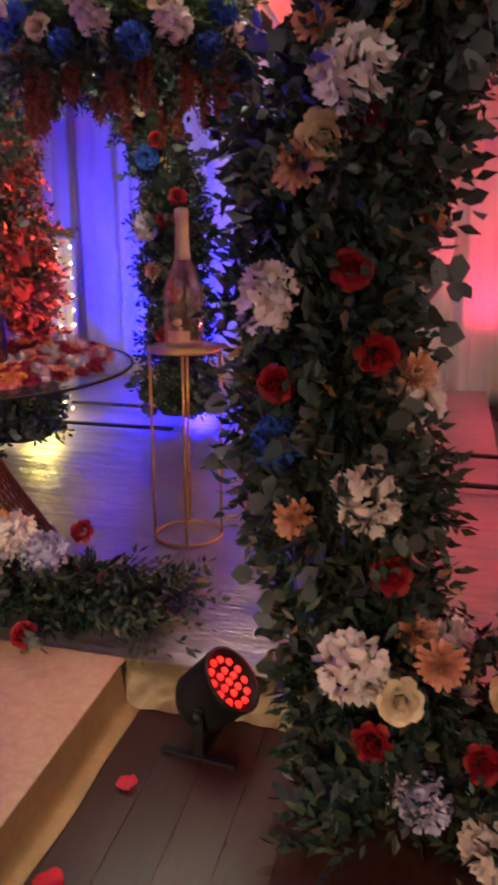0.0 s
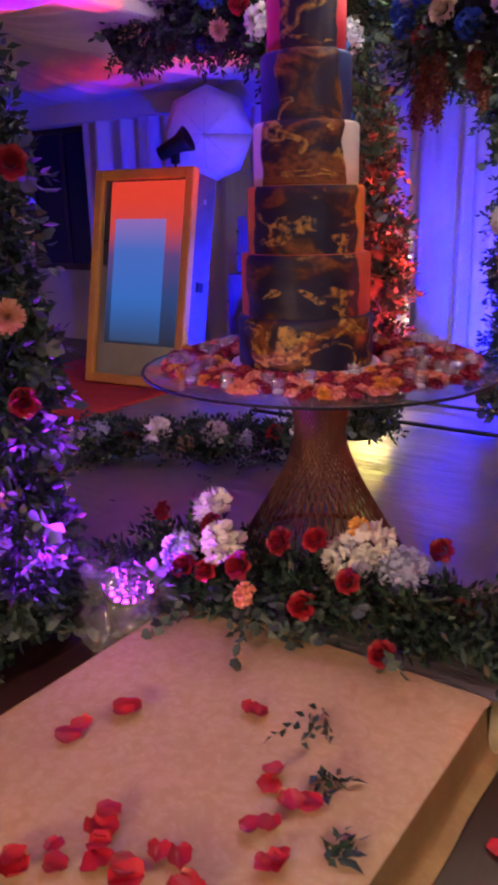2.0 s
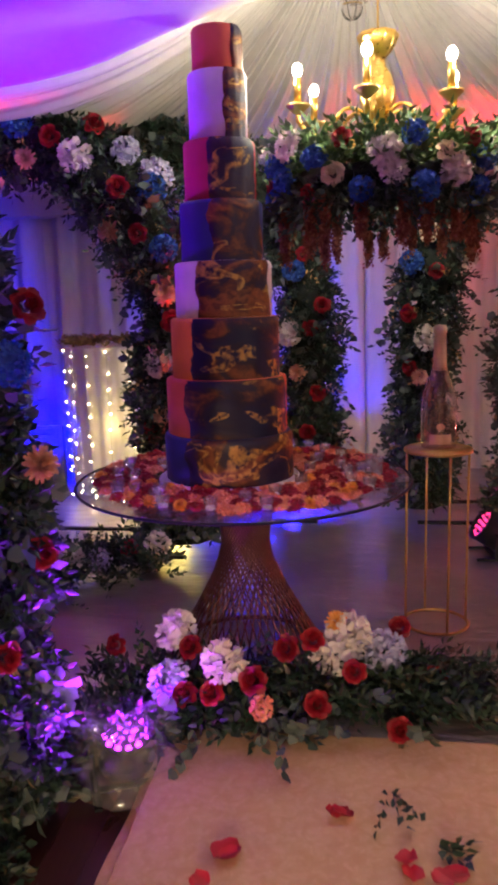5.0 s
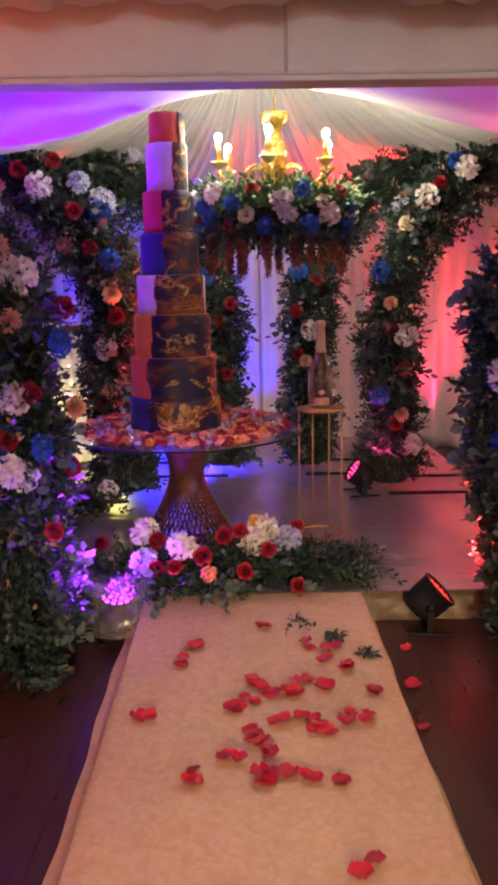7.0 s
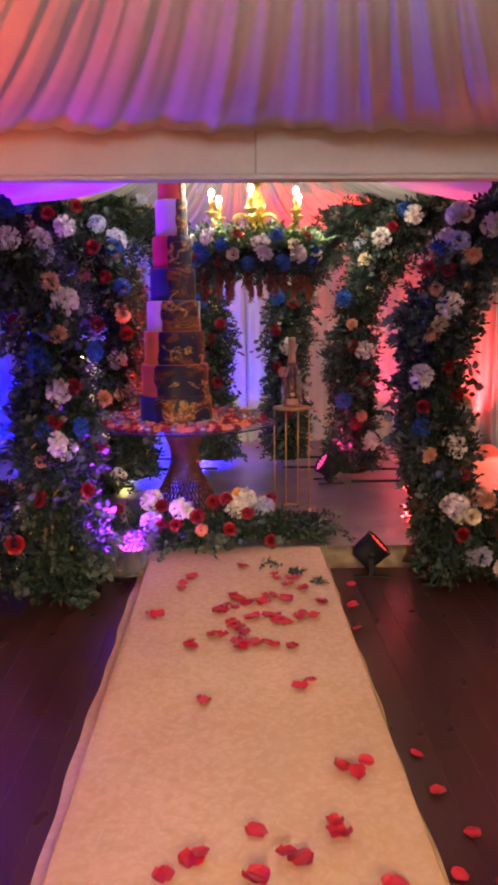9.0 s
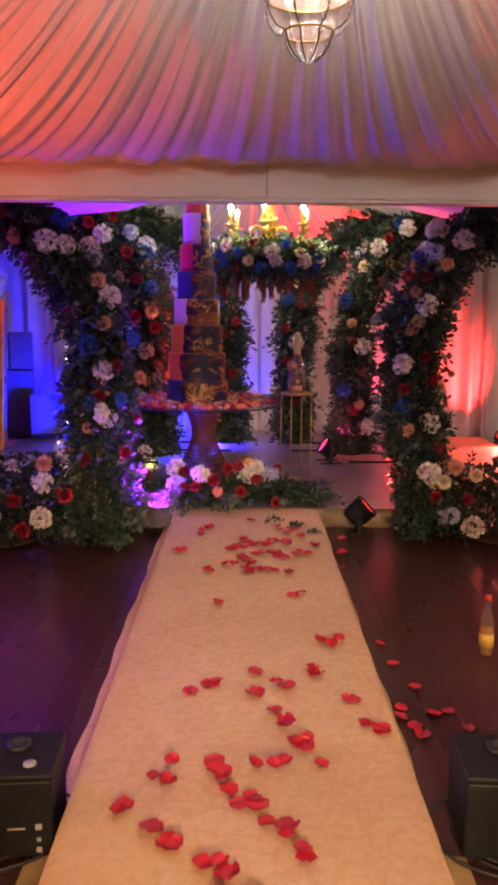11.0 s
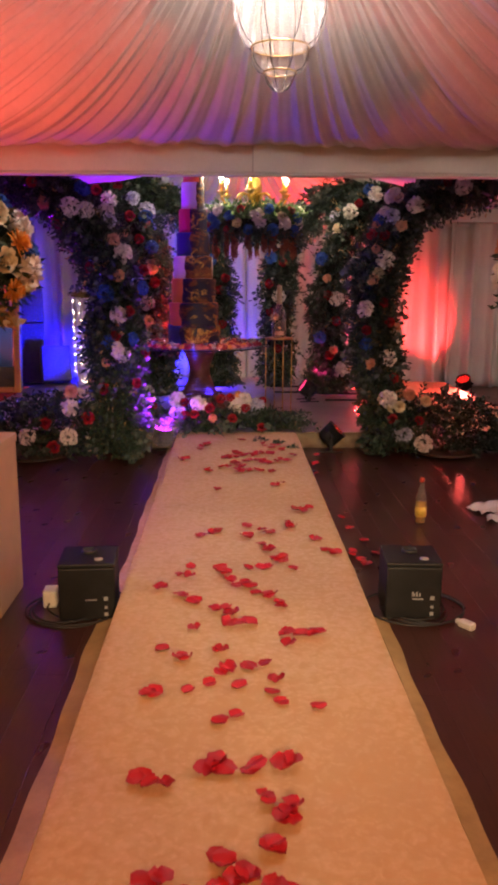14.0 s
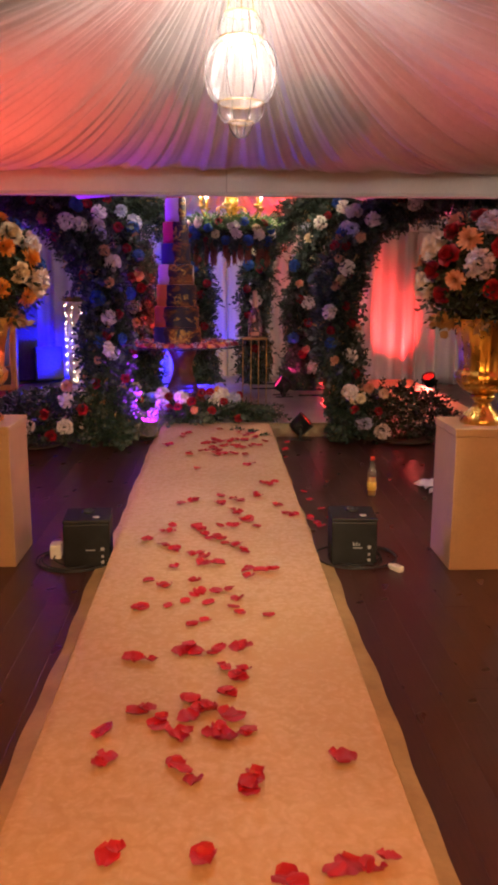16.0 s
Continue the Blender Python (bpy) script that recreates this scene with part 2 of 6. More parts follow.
def marble_mat(name, bronze, rise):
    """Painted marbling: navy and plum ground, broad bronze and rust sweeps, gold strokes."""
    m, n, l, b = nodes_of(name)
    co, mp = n.new("ShaderNodeTexCoord"), n.new("ShaderNodeMapping")
    mp.inputs["Location"].default_value = (0, 0, rise)
    l.new(co.outputs["Object"], mp.inputs[0])

    def field(scale, detail, twist, squash):
        st, t = n.new("ShaderNodeMapping"), n.new("ShaderNodeTexNoise")
        st.inputs["Scale"].default_value = (1, 1, squash)
        st.inputs["Rotation"].default_value = (0.0, 0.45, 0.0)
        l.new(mp.outputs[0], st.inputs[0])
        l.new(st.outputs[0], t.inputs[0])
        t.inputs["Scale"].default_value, t.inputs["Detail"].default_value, t.inputs["Distortion"].default_value = scale, detail, twist
        return t.outputs[0]
    swirl, vein, fine = field(4.0, 3, 1.1, 1.7), field(4.6, 2, 1.0, 1.9), field(42, 5, 0.4, 1.0)
    mixs = n.new("ShaderNodeMath")
    mixs.operation = "MULTIPLY_ADD"
    mixs.inputs[1].default_value = 0.14
    l.new(fine, mixs.inputs[0])
    l.new(swirl, mixs.inputs[2])
    k = bronze
    base = ramp(n, l, mixs.outputs[0], ((0.46 - k, (0.014, 0.011, 0.042)), (0.55 - k, (0.030, 0.013, 0.026)), (0.60 - k, (0.10, 0.030, 0.012)), (0.67 - k, (0.26, 0.085, 0.018)), (0.74 - k, (0.12, 0.034, 0.014)), (0.84, (0.035, 0.014, 0.02))))
    band = ramp(n, l, vein, ((0.545, (0, 0, 0)), (0.575, (1, 1, 1)), (0.605, (1, 1, 1)), (0.64, (0, 0, 0))))
    broken = ramp(n, l, fine, ((0.38, (0, 0, 0)), (0.60, (0.85, 0.85, 0.85))))
    both, gilt = n.new("ShaderNodeMix"), n.new("ShaderNodeMix")
    both.data_type, both.blend_type, gilt.data_type = "RGBA", "MULTIPLY", "RGBA"
    both.inputs[0].default_value = 1
    l.new(band, both.inputs[6])
    l.new(broken, both.inputs[7])
    l.new(both.outputs[2], gilt.inputs[0])
    l.new(base, gilt.inputs[6])
    gilt.inputs[7].default_value = (0.62, 0.35, 0.06, 1)
    l.new(gilt.outputs[2], b.inputs["Base Color"])
    b.inputs["Roughness"].default_value, b.inputs["Metallic"].default_value = 0.45, 0.2
    bumped(n, l, b, mixs.outputs[0], 0.6, 0.012)
    return m


BOARDS = floor_mat()
BROCADE = brocade_mat()
FOIL = foil_mat()
GOLD_CLOTH = stuff_mat("gold_satin_hem", (0.33, 0.22, 0.09), (0.52, 0.36, 0.16), 4, 0.45, 0.25, 0.3, 0.006, 50)
VOILE = stuff_mat("white_voile", (0.60, 0.57, 0.56), (0.74, 0.71, 0.69), 1.5, 0.8, 0, 0.25, 0.004, 30, (3, 3, 0.5))
CEILING_CLOTH = stuff_mat("ivory_ceiling_voile", (0.58, 0.54, 0.52), (0.72, 0.68, 0.65), 1.2, 0.85, 0, 0.2, 0.004, 22)
PAINT_WHITE = stuff_mat("off_white_paint", (0.62, 0.59, 0.55), (0.74, 0.71, 0.66), 2, 0.6, 0, 0.15, 0.003, 40)
PLASTER = stuff_mat("pale_plaster", (0.42, 0.39, 0.36), (0.52, 0.48, 0.45), 2, 0.8, 0, 0.2, 0.004, 40)
GOLD = stuff_mat("polished_gold_paint", (0.62, 0.38, 0.08), (0.80, 0.54, 0.14), 5, 0.28, 1.0, 0.2, 0.003, 40)
OLD_GOLD = stuff_mat("brushed_gold_metal", (0.46, 0.30, 0.10), (0.60, 0.40, 0.15), 8, 0.38, 0.9, 0.15, 0.001, 80)
COPPER = stuff_mat("rose_copper_rod", (0.11, 0.045, 0.03), (0.20, 0.085, 0.055), 8, 0.35, 0.8, 0.1, 0.001, 90)
BLACK = stuff_mat("black_powder_coat", (0.007, 0.007, 0.008), (0.016, 0.016, 0.018), 7, 0.5, 0, 0.3, 0.001, 150)
BLACK.node_tree.nodes["Principled BSDF"].inputs["Specular IOR Level"].default_value = 0.22
RUBBER = stuff_mat("black_cable_rubber", (0.012, 0.012, 0.013), (0.028, 0.028, 0.03), 10, 0.55, 0, 0.1, 0.001, 90)
GREY_PRINT = stuff_mat("pale_grey_print", (0.26, 0.26, 0.27), (0.36, 0.36, 0.38), 10, 0.5)
WHITE_PLASTIC = stuff_mat("white_plastic", (0.7, 0.68, 0.66), (0.8, 0.78, 0.75), 10, 0.4)
MDF = stuff_mat("beige_painted_board", (0.52, 0.38, 0.24), (0.64, 0.48, 0.31), 2.5, 0.5, 0, 0.2, 0.002, 60)
CASE = stuff_mat("grey_vinyl_case", (0.08, 0.08, 0.10), (0.13, 0.13, 0.16), 6, 0.45)
GRILLE = stuff_mat("grey_grille_cloth", (0.07, 0.07, 0.09), (0.11, 0.11, 0.14), 30, 0.6)
PLY = stuff_mat("dark_plywood", (0.04, 0.024, 0.016), (0.08, 0.048, 0.03), 4, 0.6)
PAPER = stuff_mat("white_paper_napkin", (0.66, 0.64, 0.62), (0.8, 0.78, 0.76), 8, 0.8, 0, 0.4, 0.004, 60)
CLEAR = thin_glass("clear_glass", (0.95, 0.94, 0.93), 0.05, 1.6, 0.05)
FILM = thin_glass("crinkled_cellophane", (0.95, 0.93, 0.96), 0.08, 1.7, 0.10, (0.8, 0.78, 0.82), 22)
TOP_GLASS = thin_glass("clear_table_glass", (0.90, 0.93, 0.93), 0.02, 1.5, 0.03)
CRYSTAL = thin_glass("hammered_crystal_glass", (0.96, 0.92, 0.90), 0.10, 1.5, 0.045, (0.92, 0.88, 0.85), 48)
ROSE_GLASS = thin_glass("pink_tinted_bottle_glass", (0.93, 0.86, 0.84), 0.05, 2.2, 0.05, (0.72, 0.42, 0.34))
MIRROR, _n, _l, _b = nodes_of("mirror")
_b.inputs["Metallic"].default_value, _b.inputs["Roughness"].default_value, _b.inputs["Base Color"].default_value = 1, 0.02, (0.42, 0.43, 0.46, 1)
NIGHT_GLASS = stuff_mat("night_window_glass", (0.006, 0.006, 0.009), (0.012, 0.012, 0.016), 3, 0.08)
LIQUID = stuff_mat("amber_drink", (0.36, 0.17, 0.02), (0.48, 0.25, 0.04), 6, 0.2)
LABEL_Y = stuff_mat("yellow_paper_label", (0.60, 0.38, 0.05), (0.74, 0.50, 0.10), 9, 0.6)
LABEL_PINK = stuff_mat("copper_paper_label", (0.42, 0.22, 0.13), (0.58, 0.34, 0.22), 9, 0.4, 0.4)
RED_CAP = stuff_mat("red_bottle_cap", (0.5, 0.05, 0.03), (0.62, 0.08, 0.05), 9, 0.4)
RED_CARPET = stuff_mat("red_carpet_pile", (0.32, 0.02, 0.015), (0.45, 0.04, 0.03), 9, 0.95, 0, 0.5, 0.004, 120)
MOSS = leaf_mat("dried_moss", ((0.0, (0.16, 0.13, 0.04)), (0.5, (0.26, 0.20, 0.07)), (1, (0.34, 0.25, 0.10))), 0.8)
LEAVES = leaf_mat("dark_green_leaves", ((0.0, (0.011, 0.025, 0.019)), (0.45, (0.021, 0.046, 0.032)), (0.88, (0.040, 0.070, 0.044)), (0.97, (0.11, 0.085, 0.045)), (1, (0.07, 0.06, 0.035))))
EUCALYPTUS = leaf_mat("grey_eucalyptus_leaves", ((0.0, (0.04, 0.06, 0.055)), (0.6, (0.08, 0.108, 0.10)), (1, (0.13, 0.15, 0.135))), 0.6)
FRESH = leaf_mat("fresh_green_leaves", ((0.0, (0.05, 0.11, 0.04)), (0.6, (0.09, 0.18, 0.06)), (1, (0.16, 0.25, 0.08))))
DRY_GOLD = leaf_mat("dry_golden_leaves", ((0.0, (0.30, 0.17, 0.06)), (0.6, (0.45, 0.28, 0.11)), (1, (0.6, 0.40, 0.2))), 0.5)
# plain dark filler for cores added so foliage isn't see-through
CORE = stuff_mat("dark_green_core", (0.008, 0.014, 0.010), (0.02, 0.03, 0.02), 20, 0.9, 0, 0.6, 0.02, 60)
AMARANTH = leaf_mat("dusky_red_amaranth", ((0.0, (0.16, 0.035, 0.025)), (0.6, (0.26, 0.075, 0.045)), (1, (0.36, 0.15, 0.08))), 0.8)
P_WHITE = petal_mat("white_petals", ((0.0, (0.70, 0.61, 0.57)), (0.6, (0.80, 0.73, 0.69)), (1, (0.86, 0.80, 0.77))))
P_CREAM = petal_mat("cream_petals", ((0.0, (0.58, 0.46, 0.28)), (0.6, (0.74, 0.62, 0.42)), (1, (0.82, 0.74, 0.56))))
P_LILAC = petal_mat("pale_lilac_petals", ((0.0, (0.36, 0.36, 0.55)), (0.5, (0.52, 0.52, 0.68)), (1, (0.72, 0.66, 0.72))))
P_BLUE = petal_mat("deep_blue_petals", ((0.0, (0.015, 0.06, 0.30)), (0.6, (0.03, 0.11, 0.46)), (1, (0.06, 0.18, 0.58))))
P_RED = petal_mat("crimson_petals", ((0.0, (0.18, 0.003, 0.010)), (0.6, (0.32, 0.006, 0.018)), (1, (0.44, 0.012, 0.03))), 0.5)
P_PEACH = petal_mat("peach_orange_petals", ((0.0, (0.56, 0.22, 0.13)), (0.6, (0.68, 0.36, 0.23)), (1, (0.78, 0.50, 0.36))))
P_CORAL = petal_mat("coral_pink_petals", ((0.0, (0.66, 0.17, 0.09)), (0.6, (0.78, 0.27, 0.16)), (1, (0.84, 0.40, 0.27))))
P_ORANGE = petal_mat("orange_petals", ((0.0, (0.72, 0.24, 0.03)), (0.6, (0.85, 0.36, 0.06)), (1, (0.9, 0.5, 0.15))))

# ---- shape helpers ----


def mesh_from(name, verts, faces, materials, smooth=False):
    me = bpy.data.meshes.new(name)
    me.from_pydata([tuple(v) for v in verts], [], [tuple(f) for f in faces])
    for mt in materials if isinstance(materials, (list, tuple)) else [materials]:
        me.materials.append(mt)
    if smooth:
        me.polygons.foreach_set("use_smooth", [True] * len(me.polygons))
    me.update()
    return me


def part(name, data, parent=None, label="", m=None):
    """Links a mesh as one object under a thing or a part."""
    ob = new(name, data)
    if parent:
        ob.parent = parent
    if m is not None:
        ob.matrix_basis = m
    if label:
        tagged(ob, label)
    return ob


def thing(name, place, label, category, group="", kind="", rz=0.0):
    ob = new(name)
    ob.matrix_basis = pose(*place, 0, 0, rz)
    return tagged(ob, label, category, group, kind)


def lathe(name, profile, material, segments=32, ribs=0, depth=0.0):
    """A turned shape from (radius, z) pairs; ribs cut flutes into it."""
    vs, fs = [], []
    for r, z in profile:
        for k in range(segments):
            a = 2 * math.pi * k / segments
            rr = r * (1 + depth * math.cos(ribs * a)) if ribs else r
            vs.append((rr * math.cos(a), rr * math.sin(a), z))
    for i in range(len(profile) - 1):
        for k in range(segments):
            j = (k + 1) % segments
            fs.append((i * segments + k, i * segments + j, (i + 1) * segments + j, (i + 1) * segments + k))
    if profile[0][0] > 1e-4:
        fs.append(tuple(range(segments))[::-1])
    if profile[-1][0] > 1e-4:
        fs.append(tuple((len(profile) - 1) * segments + k for k in range(segments)))
    return mesh_from(name, vs, fs, material, True)


def box(name, x0, x1, y0, y1, z0, z1, material, bevel=0.005):
    bm = bmesh.new()
    bmesh.ops.create_cube(bm, size=1, matrix=Matrix.Translation(((x0 + x1) / 2, (y0 + y1) / 2, (z0 + z1) / 2)) @ Matrix.Diagonal((x1 - x0, y1 - y0, z1 - z0, 1)))
    if bevel:
        bmesh.ops.bevel(bm, geom=bm.edges[:], offset=bevel, segments=2, affect="EDGES", profile=0.5)
    me = bpy.data.meshes.new(name)
    bm.to_mesh(me)
    bm.free()
    me.materials.append(material)
    return me


def tube(name, points, radius, material, segments=8, closed=False):
    """A round rod along points."""
    pts = [Vector(p) for p in points]
    n = len(pts)
    vs, fs = [], []
    up = Vector((0.013, 0.021, 1))
    for i, p in enumerate(pts):
        a, c = pts[(i - 1) % n if closed else max(i - 1, 0)], pts[(i + 1) % n if closed else min(i + 1, n - 1)]
        t = (c - a).normalized()
        u = t.cross(up)
        if u.length < 0.05:
            u = t.cross(Vector((1, 0, 0)))
        u.normalize()
        w = t.cross(u)
        r = radius[i] if isinstance(radius, (list, tuple)) else radius
        for k in range(segments):
            q = 2 * math.pi * k / segments
            vs.append(p + r * (math.cos(q) * u + math.sin(q) * w))
    for i in range(n if closed else n - 1):
        for k in range(segments):
            j, i2 = (k + 1) % segments, (i + 1) % n
            fs.append((i * segments + k, i * segments + j, i2 * segments + j, i2 * segments + k))
    if not closed:
        fs += [tuple(range(segments))[::-1], tuple((n - 1) * segments + k for k in range(segments))]
    return mesh_from(name, vs, fs, material, True)


def grid_mesh(name, fn, nu, nv, material):
    vs = [fn(i / nu, j / nv) for i in range(nu + 1) for j in range(nv + 1)]
    fs = [(i * (nv + 1) + j, (i + 1) * (nv + 1) + j, (i + 1) * (nv + 1) + j + 1, i * (nv + 1) + j + 1) for i in range(nu) for j in range(nv)]
    return mesh_from(name, vs, fs, material, True)


# ---- blooms: each grows along +z from its centre, radius about 1 ----


def petal_patch(vs, fs, m, w, length, cup, curl, tip=0.0, nx=3, ny=3):
    base = len(vs)
    for j in range(ny):
        v = j / (ny - 1)
        half = w * (0.35 + 0.65 * math.sin(math.pi * min(v * 0.72 + 0.12, 1))) * (1 - tip * v)
        for i in range(nx):
            u = 2 * i / (nx - 1) - 1
            p = Vector((u * half, v * length * math.cos(curl * v) , cup * (u * u) * half + length * math.sin(curl * v) * v))
            vs.append(m @ p)
    for j in range(ny - 1):
        for i in range(nx - 1):
            fs.append((base + j * nx + i, base + j * nx + i + 1, base + (j + 1) * nx + i + 1, base + (j + 1) * nx + i))


def ball_bloom(name, count, w, length, material, rnd, low=-0.35, flat=0.85, inner=0.72):
    """A round full head: petals standing on a ball."""
    vs, fs = [], []
    for k in range(count):
        z = low + (1 - low) * (k + 0.5) / count
        a = k * 2.39996 + rnd.uniform(-0.3, 0.3)
        d = Vector((math.sqrt(max(0, 1 - z * z)) * math.cos(a), math.sqrt(max(0, 1 - z * z)) * math.sin(a), z))
        q = d.to_track_quat("Z", "Y").to_matrix().to_4x4()
        m = Matrix.Translation(d * inner * rnd.uniform(0.88, 1.08)) @ q @ pose(0, 0, 0, 0, 0, rnd.uniform(0, 360)) @ pose(0, -length * 0.45, 0, rnd.uniform(10, 45), 0, 0)
        petal_patch(vs, fs, m, w * rnd.uniform(0.8, 1.2), length * rnd.uniform(0.8, 1.2), 0.5, 0.7)
    vs = [Vector((v.x, v.y, v.z * flat)) for v in vs]
    n0 = len(vs)
    for i in range(5):
        t = -0.9 + 1.8 * i / 4
        for k in range(10):
            a = 2 * math.pi * k / 10
            r = inner * 0.92 * math.sqrt(max(0, 1 - t * t))
            vs.append(Vector((r * math.cos(a), r * math.sin(a), inner * 0.92 * t * flat)))
    fs += [(n0 + i * 10 + k, n0 + i * 10 + (k + 1) % 10, n0 + (i + 1) * 10 + (k + 1) % 10, n0 + (i + 1) * 10 + k) for i in range(4) for k in range(10)]
    return mesh_from(name, vs, fs, material, True)


def ring_bloom(name, rings, material, rnd, tip=0.0, nx=3):
    """Rings of petals: (count, start radius, z, width, length, tilt degrees, curl)."""
    vs, fs = [], []
    for n, (count, r, z, w, length, tilt, curl) in enumerate(rings):
        for k in range(count):
            a = 360 * (k + 0.5 * (n % 2)) / count + rnd.uniform(-8, 8)
            m = pose(0, 0, 0, 0, 0, a) @ pose(0, r, z + rnd.uniform(-0.03, 0.03), tilt + rnd.uniform(-9, 9), 0, 0)
            petal_patch(vs, fs, m, w, length * rnd.uniform(0.88, 1.12), 0.6, curl, tip, nx)
    return mesh_from(name, vs, fs, material, True)


rnd = random.Random(11)
ROSE_RINGS = [(3, 0.02, 0.16, 0.24, 0.46, 86, 0.5), (4, 0.12, 0.10, 0.32, 0.56, 82, 0.35), (5, 0.24, 0.02, 0.40, 0.66, 76, 0.2), (6, 0.36, -0.08, 0.46, 0.72, 66, -0.1), (7, 0.46, -0.18, 0.50, 0.72, 52, -0.4), (6, 0.46, -0.24, 0.52, 0.66, 30, -0.5)]
DAHLIA_RINGS = [(6, 0.02, 0.40, 0.14, 0.34, 75, 0.2), (9, 0.06, 0.34, 0.17, 0.50, 58, 0.3), (12, 0.08, 0.26, 0.19, 0.68, 42, 0.25), (14, 0.08, 0.16, 0.20, 0.84, 26, 0.2), (15, 0.08, 0.04, 0.21, 0.95, 10, 0.15), (14, 0.08, -0.10, 0.21, 0.95, -8, 0.1)]
BLOOMS = {
    "white": [ball_bloom("white_peony", 70, 0.26, 0.42, P_WHITE, rnd) for _ in range(2)],
    "cream": [ring_bloom("cream_rose", ROSE_RINGS, P_CREAM, rnd)],
    "lilac": [ball_bloom("lilac_hydrangea", 150, 0.15, 0.24, P_LILAC, rnd, inner=0.82)],
    "hydrangea": [ball_bloom("blue_hydrangea", 150, 0.15, 0.24, P_BLUE, rnd, inner=0.82)],
    "rose": [ring_bloom("red_rose", ROSE_RINGS, P_RED, rnd) for _ in range(2)],
    "dahlia": [ring_bloom("peach_dahlia", DAHLIA_RINGS, P_PEACH, rnd, 0.35) for _ in range(2)],
    "coral": [ball_bloom("coral_carnation", 60, 0.22, 0.34, P_CORAL, rnd, low=-0.1, flat=0.6, inner=0.7)],
    "scarlet": [ball_bloom("red_carnation", 60, 0.22, 0.34, P_RED, rnd, low=-0.1, flat=0.6, inner=0.7) for _ in range(2)],
    "orange": [ring_bloom("orange_dahlia", DAHLIA_RINGS, P_ORANGE, rnd, 0.35)],
}
SIZES = {"white": 0.068, "cream": 0.052, "lilac": 0.068, "hydrangea": 0.064, "rose": 0.046, "dahlia": 0.052, "orange": 0.046, "coral": 0.05, "scarlet": 0.05}
KIND_NAMES = {"coral": "carnation", "scarlet": "carnation", "white": "peony", "cream": "rose", "lilac": "hydrangea", "hydrangea": "hydrangea", "rose": "rose", "dahlia": "dahlia", "orange": "dahlia"}
KIND_LABELS = {"coral": "coral pink carnation head", "scarlet": "ruffled crimson carnation head", "white": "full white peony head", "cream": "open cream garden rose", "lilac": "pale lilac-blue hydrangea head", "hydrangea": "deep blue hydrangea head", "rose": "crimson red rose", "dahlia": "peach orange dahlia", "orange": "bright orange dahlia"}


def bloom(kind, place, outward, parent, rnd, scale=1.0):
    q = Vector(outward).normalized().to_track_quat("Z", "Y").to_matrix().to_4x4()
    s = SIZES[kind] * scale * rnd.uniform(0.9, 1.12)
    m = Matrix.Translation(place) @ q @ pose(0, 0, 0, rnd.uniform(-14, 14), rnd.uniform(-14, 14), rnd.uniform(0, 360)) @ Matrix.Diagonal((s, s, s, 1))
    return part(KIND_NAMES[kind], rnd.choice(BLOOMS[kind]), parent, KIND_LABELS[kind], m)


def sprigs(name, bases, ways, material, rng, leaves=9, length=0.14, leaf=(0.034, 0.009), droop=0.5, round_leaf=False):
    """Many little twigs at bases growing along ways, each with paired leaves; one mesh."""
    bases, ways = np.asarray(bases, float), np.asarray(ways, float)
    n = len(bases)
    ways = ways / np.linalg.norm(ways, axis=1, keepdims=True)
    side = np.cross(ways, rng.normal(size=(n, 3)))
    side /= np.linalg.norm(side, axis=1, keepdims=True) + 1e-9
    long = length * rng.uniform(0.6, 1.35, n)
    t = (np.arange(leaves) + 1) / leaves
    at = bases[:, None] + ways[:, None] * (long[:, None] * t)[..., None]
    at[..., 2] -= droop * long[:, None] * t**2 * 0.6
    sgn = np.where(np.arange(leaves) % 2 == 0, 1.0, -1.0)
    d = ways[:, None] * 0.75 + side[:, None] * sgn[None, :, None] * 0.85 + rng.normal(scale=0.28, size=(n, leaves, 3))
    d[:, -1] = ways + rng.normal(scale=0.15, size=(n, 3))
    d /= np.linalg.norm(d, axis=-1, keepdims=True)
    nrm = np.cross(d, ways[:, None] + rng.normal(scale=0.5, size=(n, leaves, 3)))
    nrm /= np.linalg.norm(nrm, axis=-1, keepdims=True) + 1e-9
    acr = np.cross(d, nrm)
    ln = (leaf[0] * rng.uniform(0.7, 1.35, (n, leaves)))[..., None]
    wd = (leaf[1] * rng.uniform(0.7, 1.3, (n, leaves)))[..., None]
    if round_leaf:
        shape = [(0, 0, 0), (0.25, -0.85, 0.2), (0.65, -0.95, 0.25), (1.0, 0, -0.1), (0.65, 0.95, 0.25), (0.25, 0.85, 0.2), (0.5, 0, 0)]
        tri = [(0, 1, 6), (1, 2, 6), (2, 3, 6), (3, 4, 6), (4, 5, 6), (5, 0, 6)]
    else:
        shape = [(0, 0, 0), (0.42, -1, 0.35), (1.0, 0, -0.25), (0.42, 1, 0.35), (0.5, 0, 0)]
        tri = [(0, 1, 4), (1, 2, 4), (2, 3, 4), (3, 0, 4)]
    k = len(shape)
    pts = np.stack([at + d * ln * a + acr * wd * b + nrm * wd * c for a, b, c in shape], 2).reshape(-1, 3)
    m = n * leaves
    faces = (np.arange(m)[:, None, None] * k + np.array(tri)[None]).reshape(-1, 3)
    me = bpy.data.meshes.new(name)
    me.vertices.add(len(pts))
    me.vertices.foreach_set("co", pts.ravel())
    me.loops.add(len(faces) * 3)
    me.loops.foreach_set("vertex_index", faces.ravel().astype(np.int32))
    me.polygons.add(len(faces))
    me.polygons.foreach_set("loop_start", np.arange(0, len(faces) * 3, 3, dtype=np.int32))
    me.materials.append(material)
    me.update(calc_edges=True)
    me.validate()
    return me


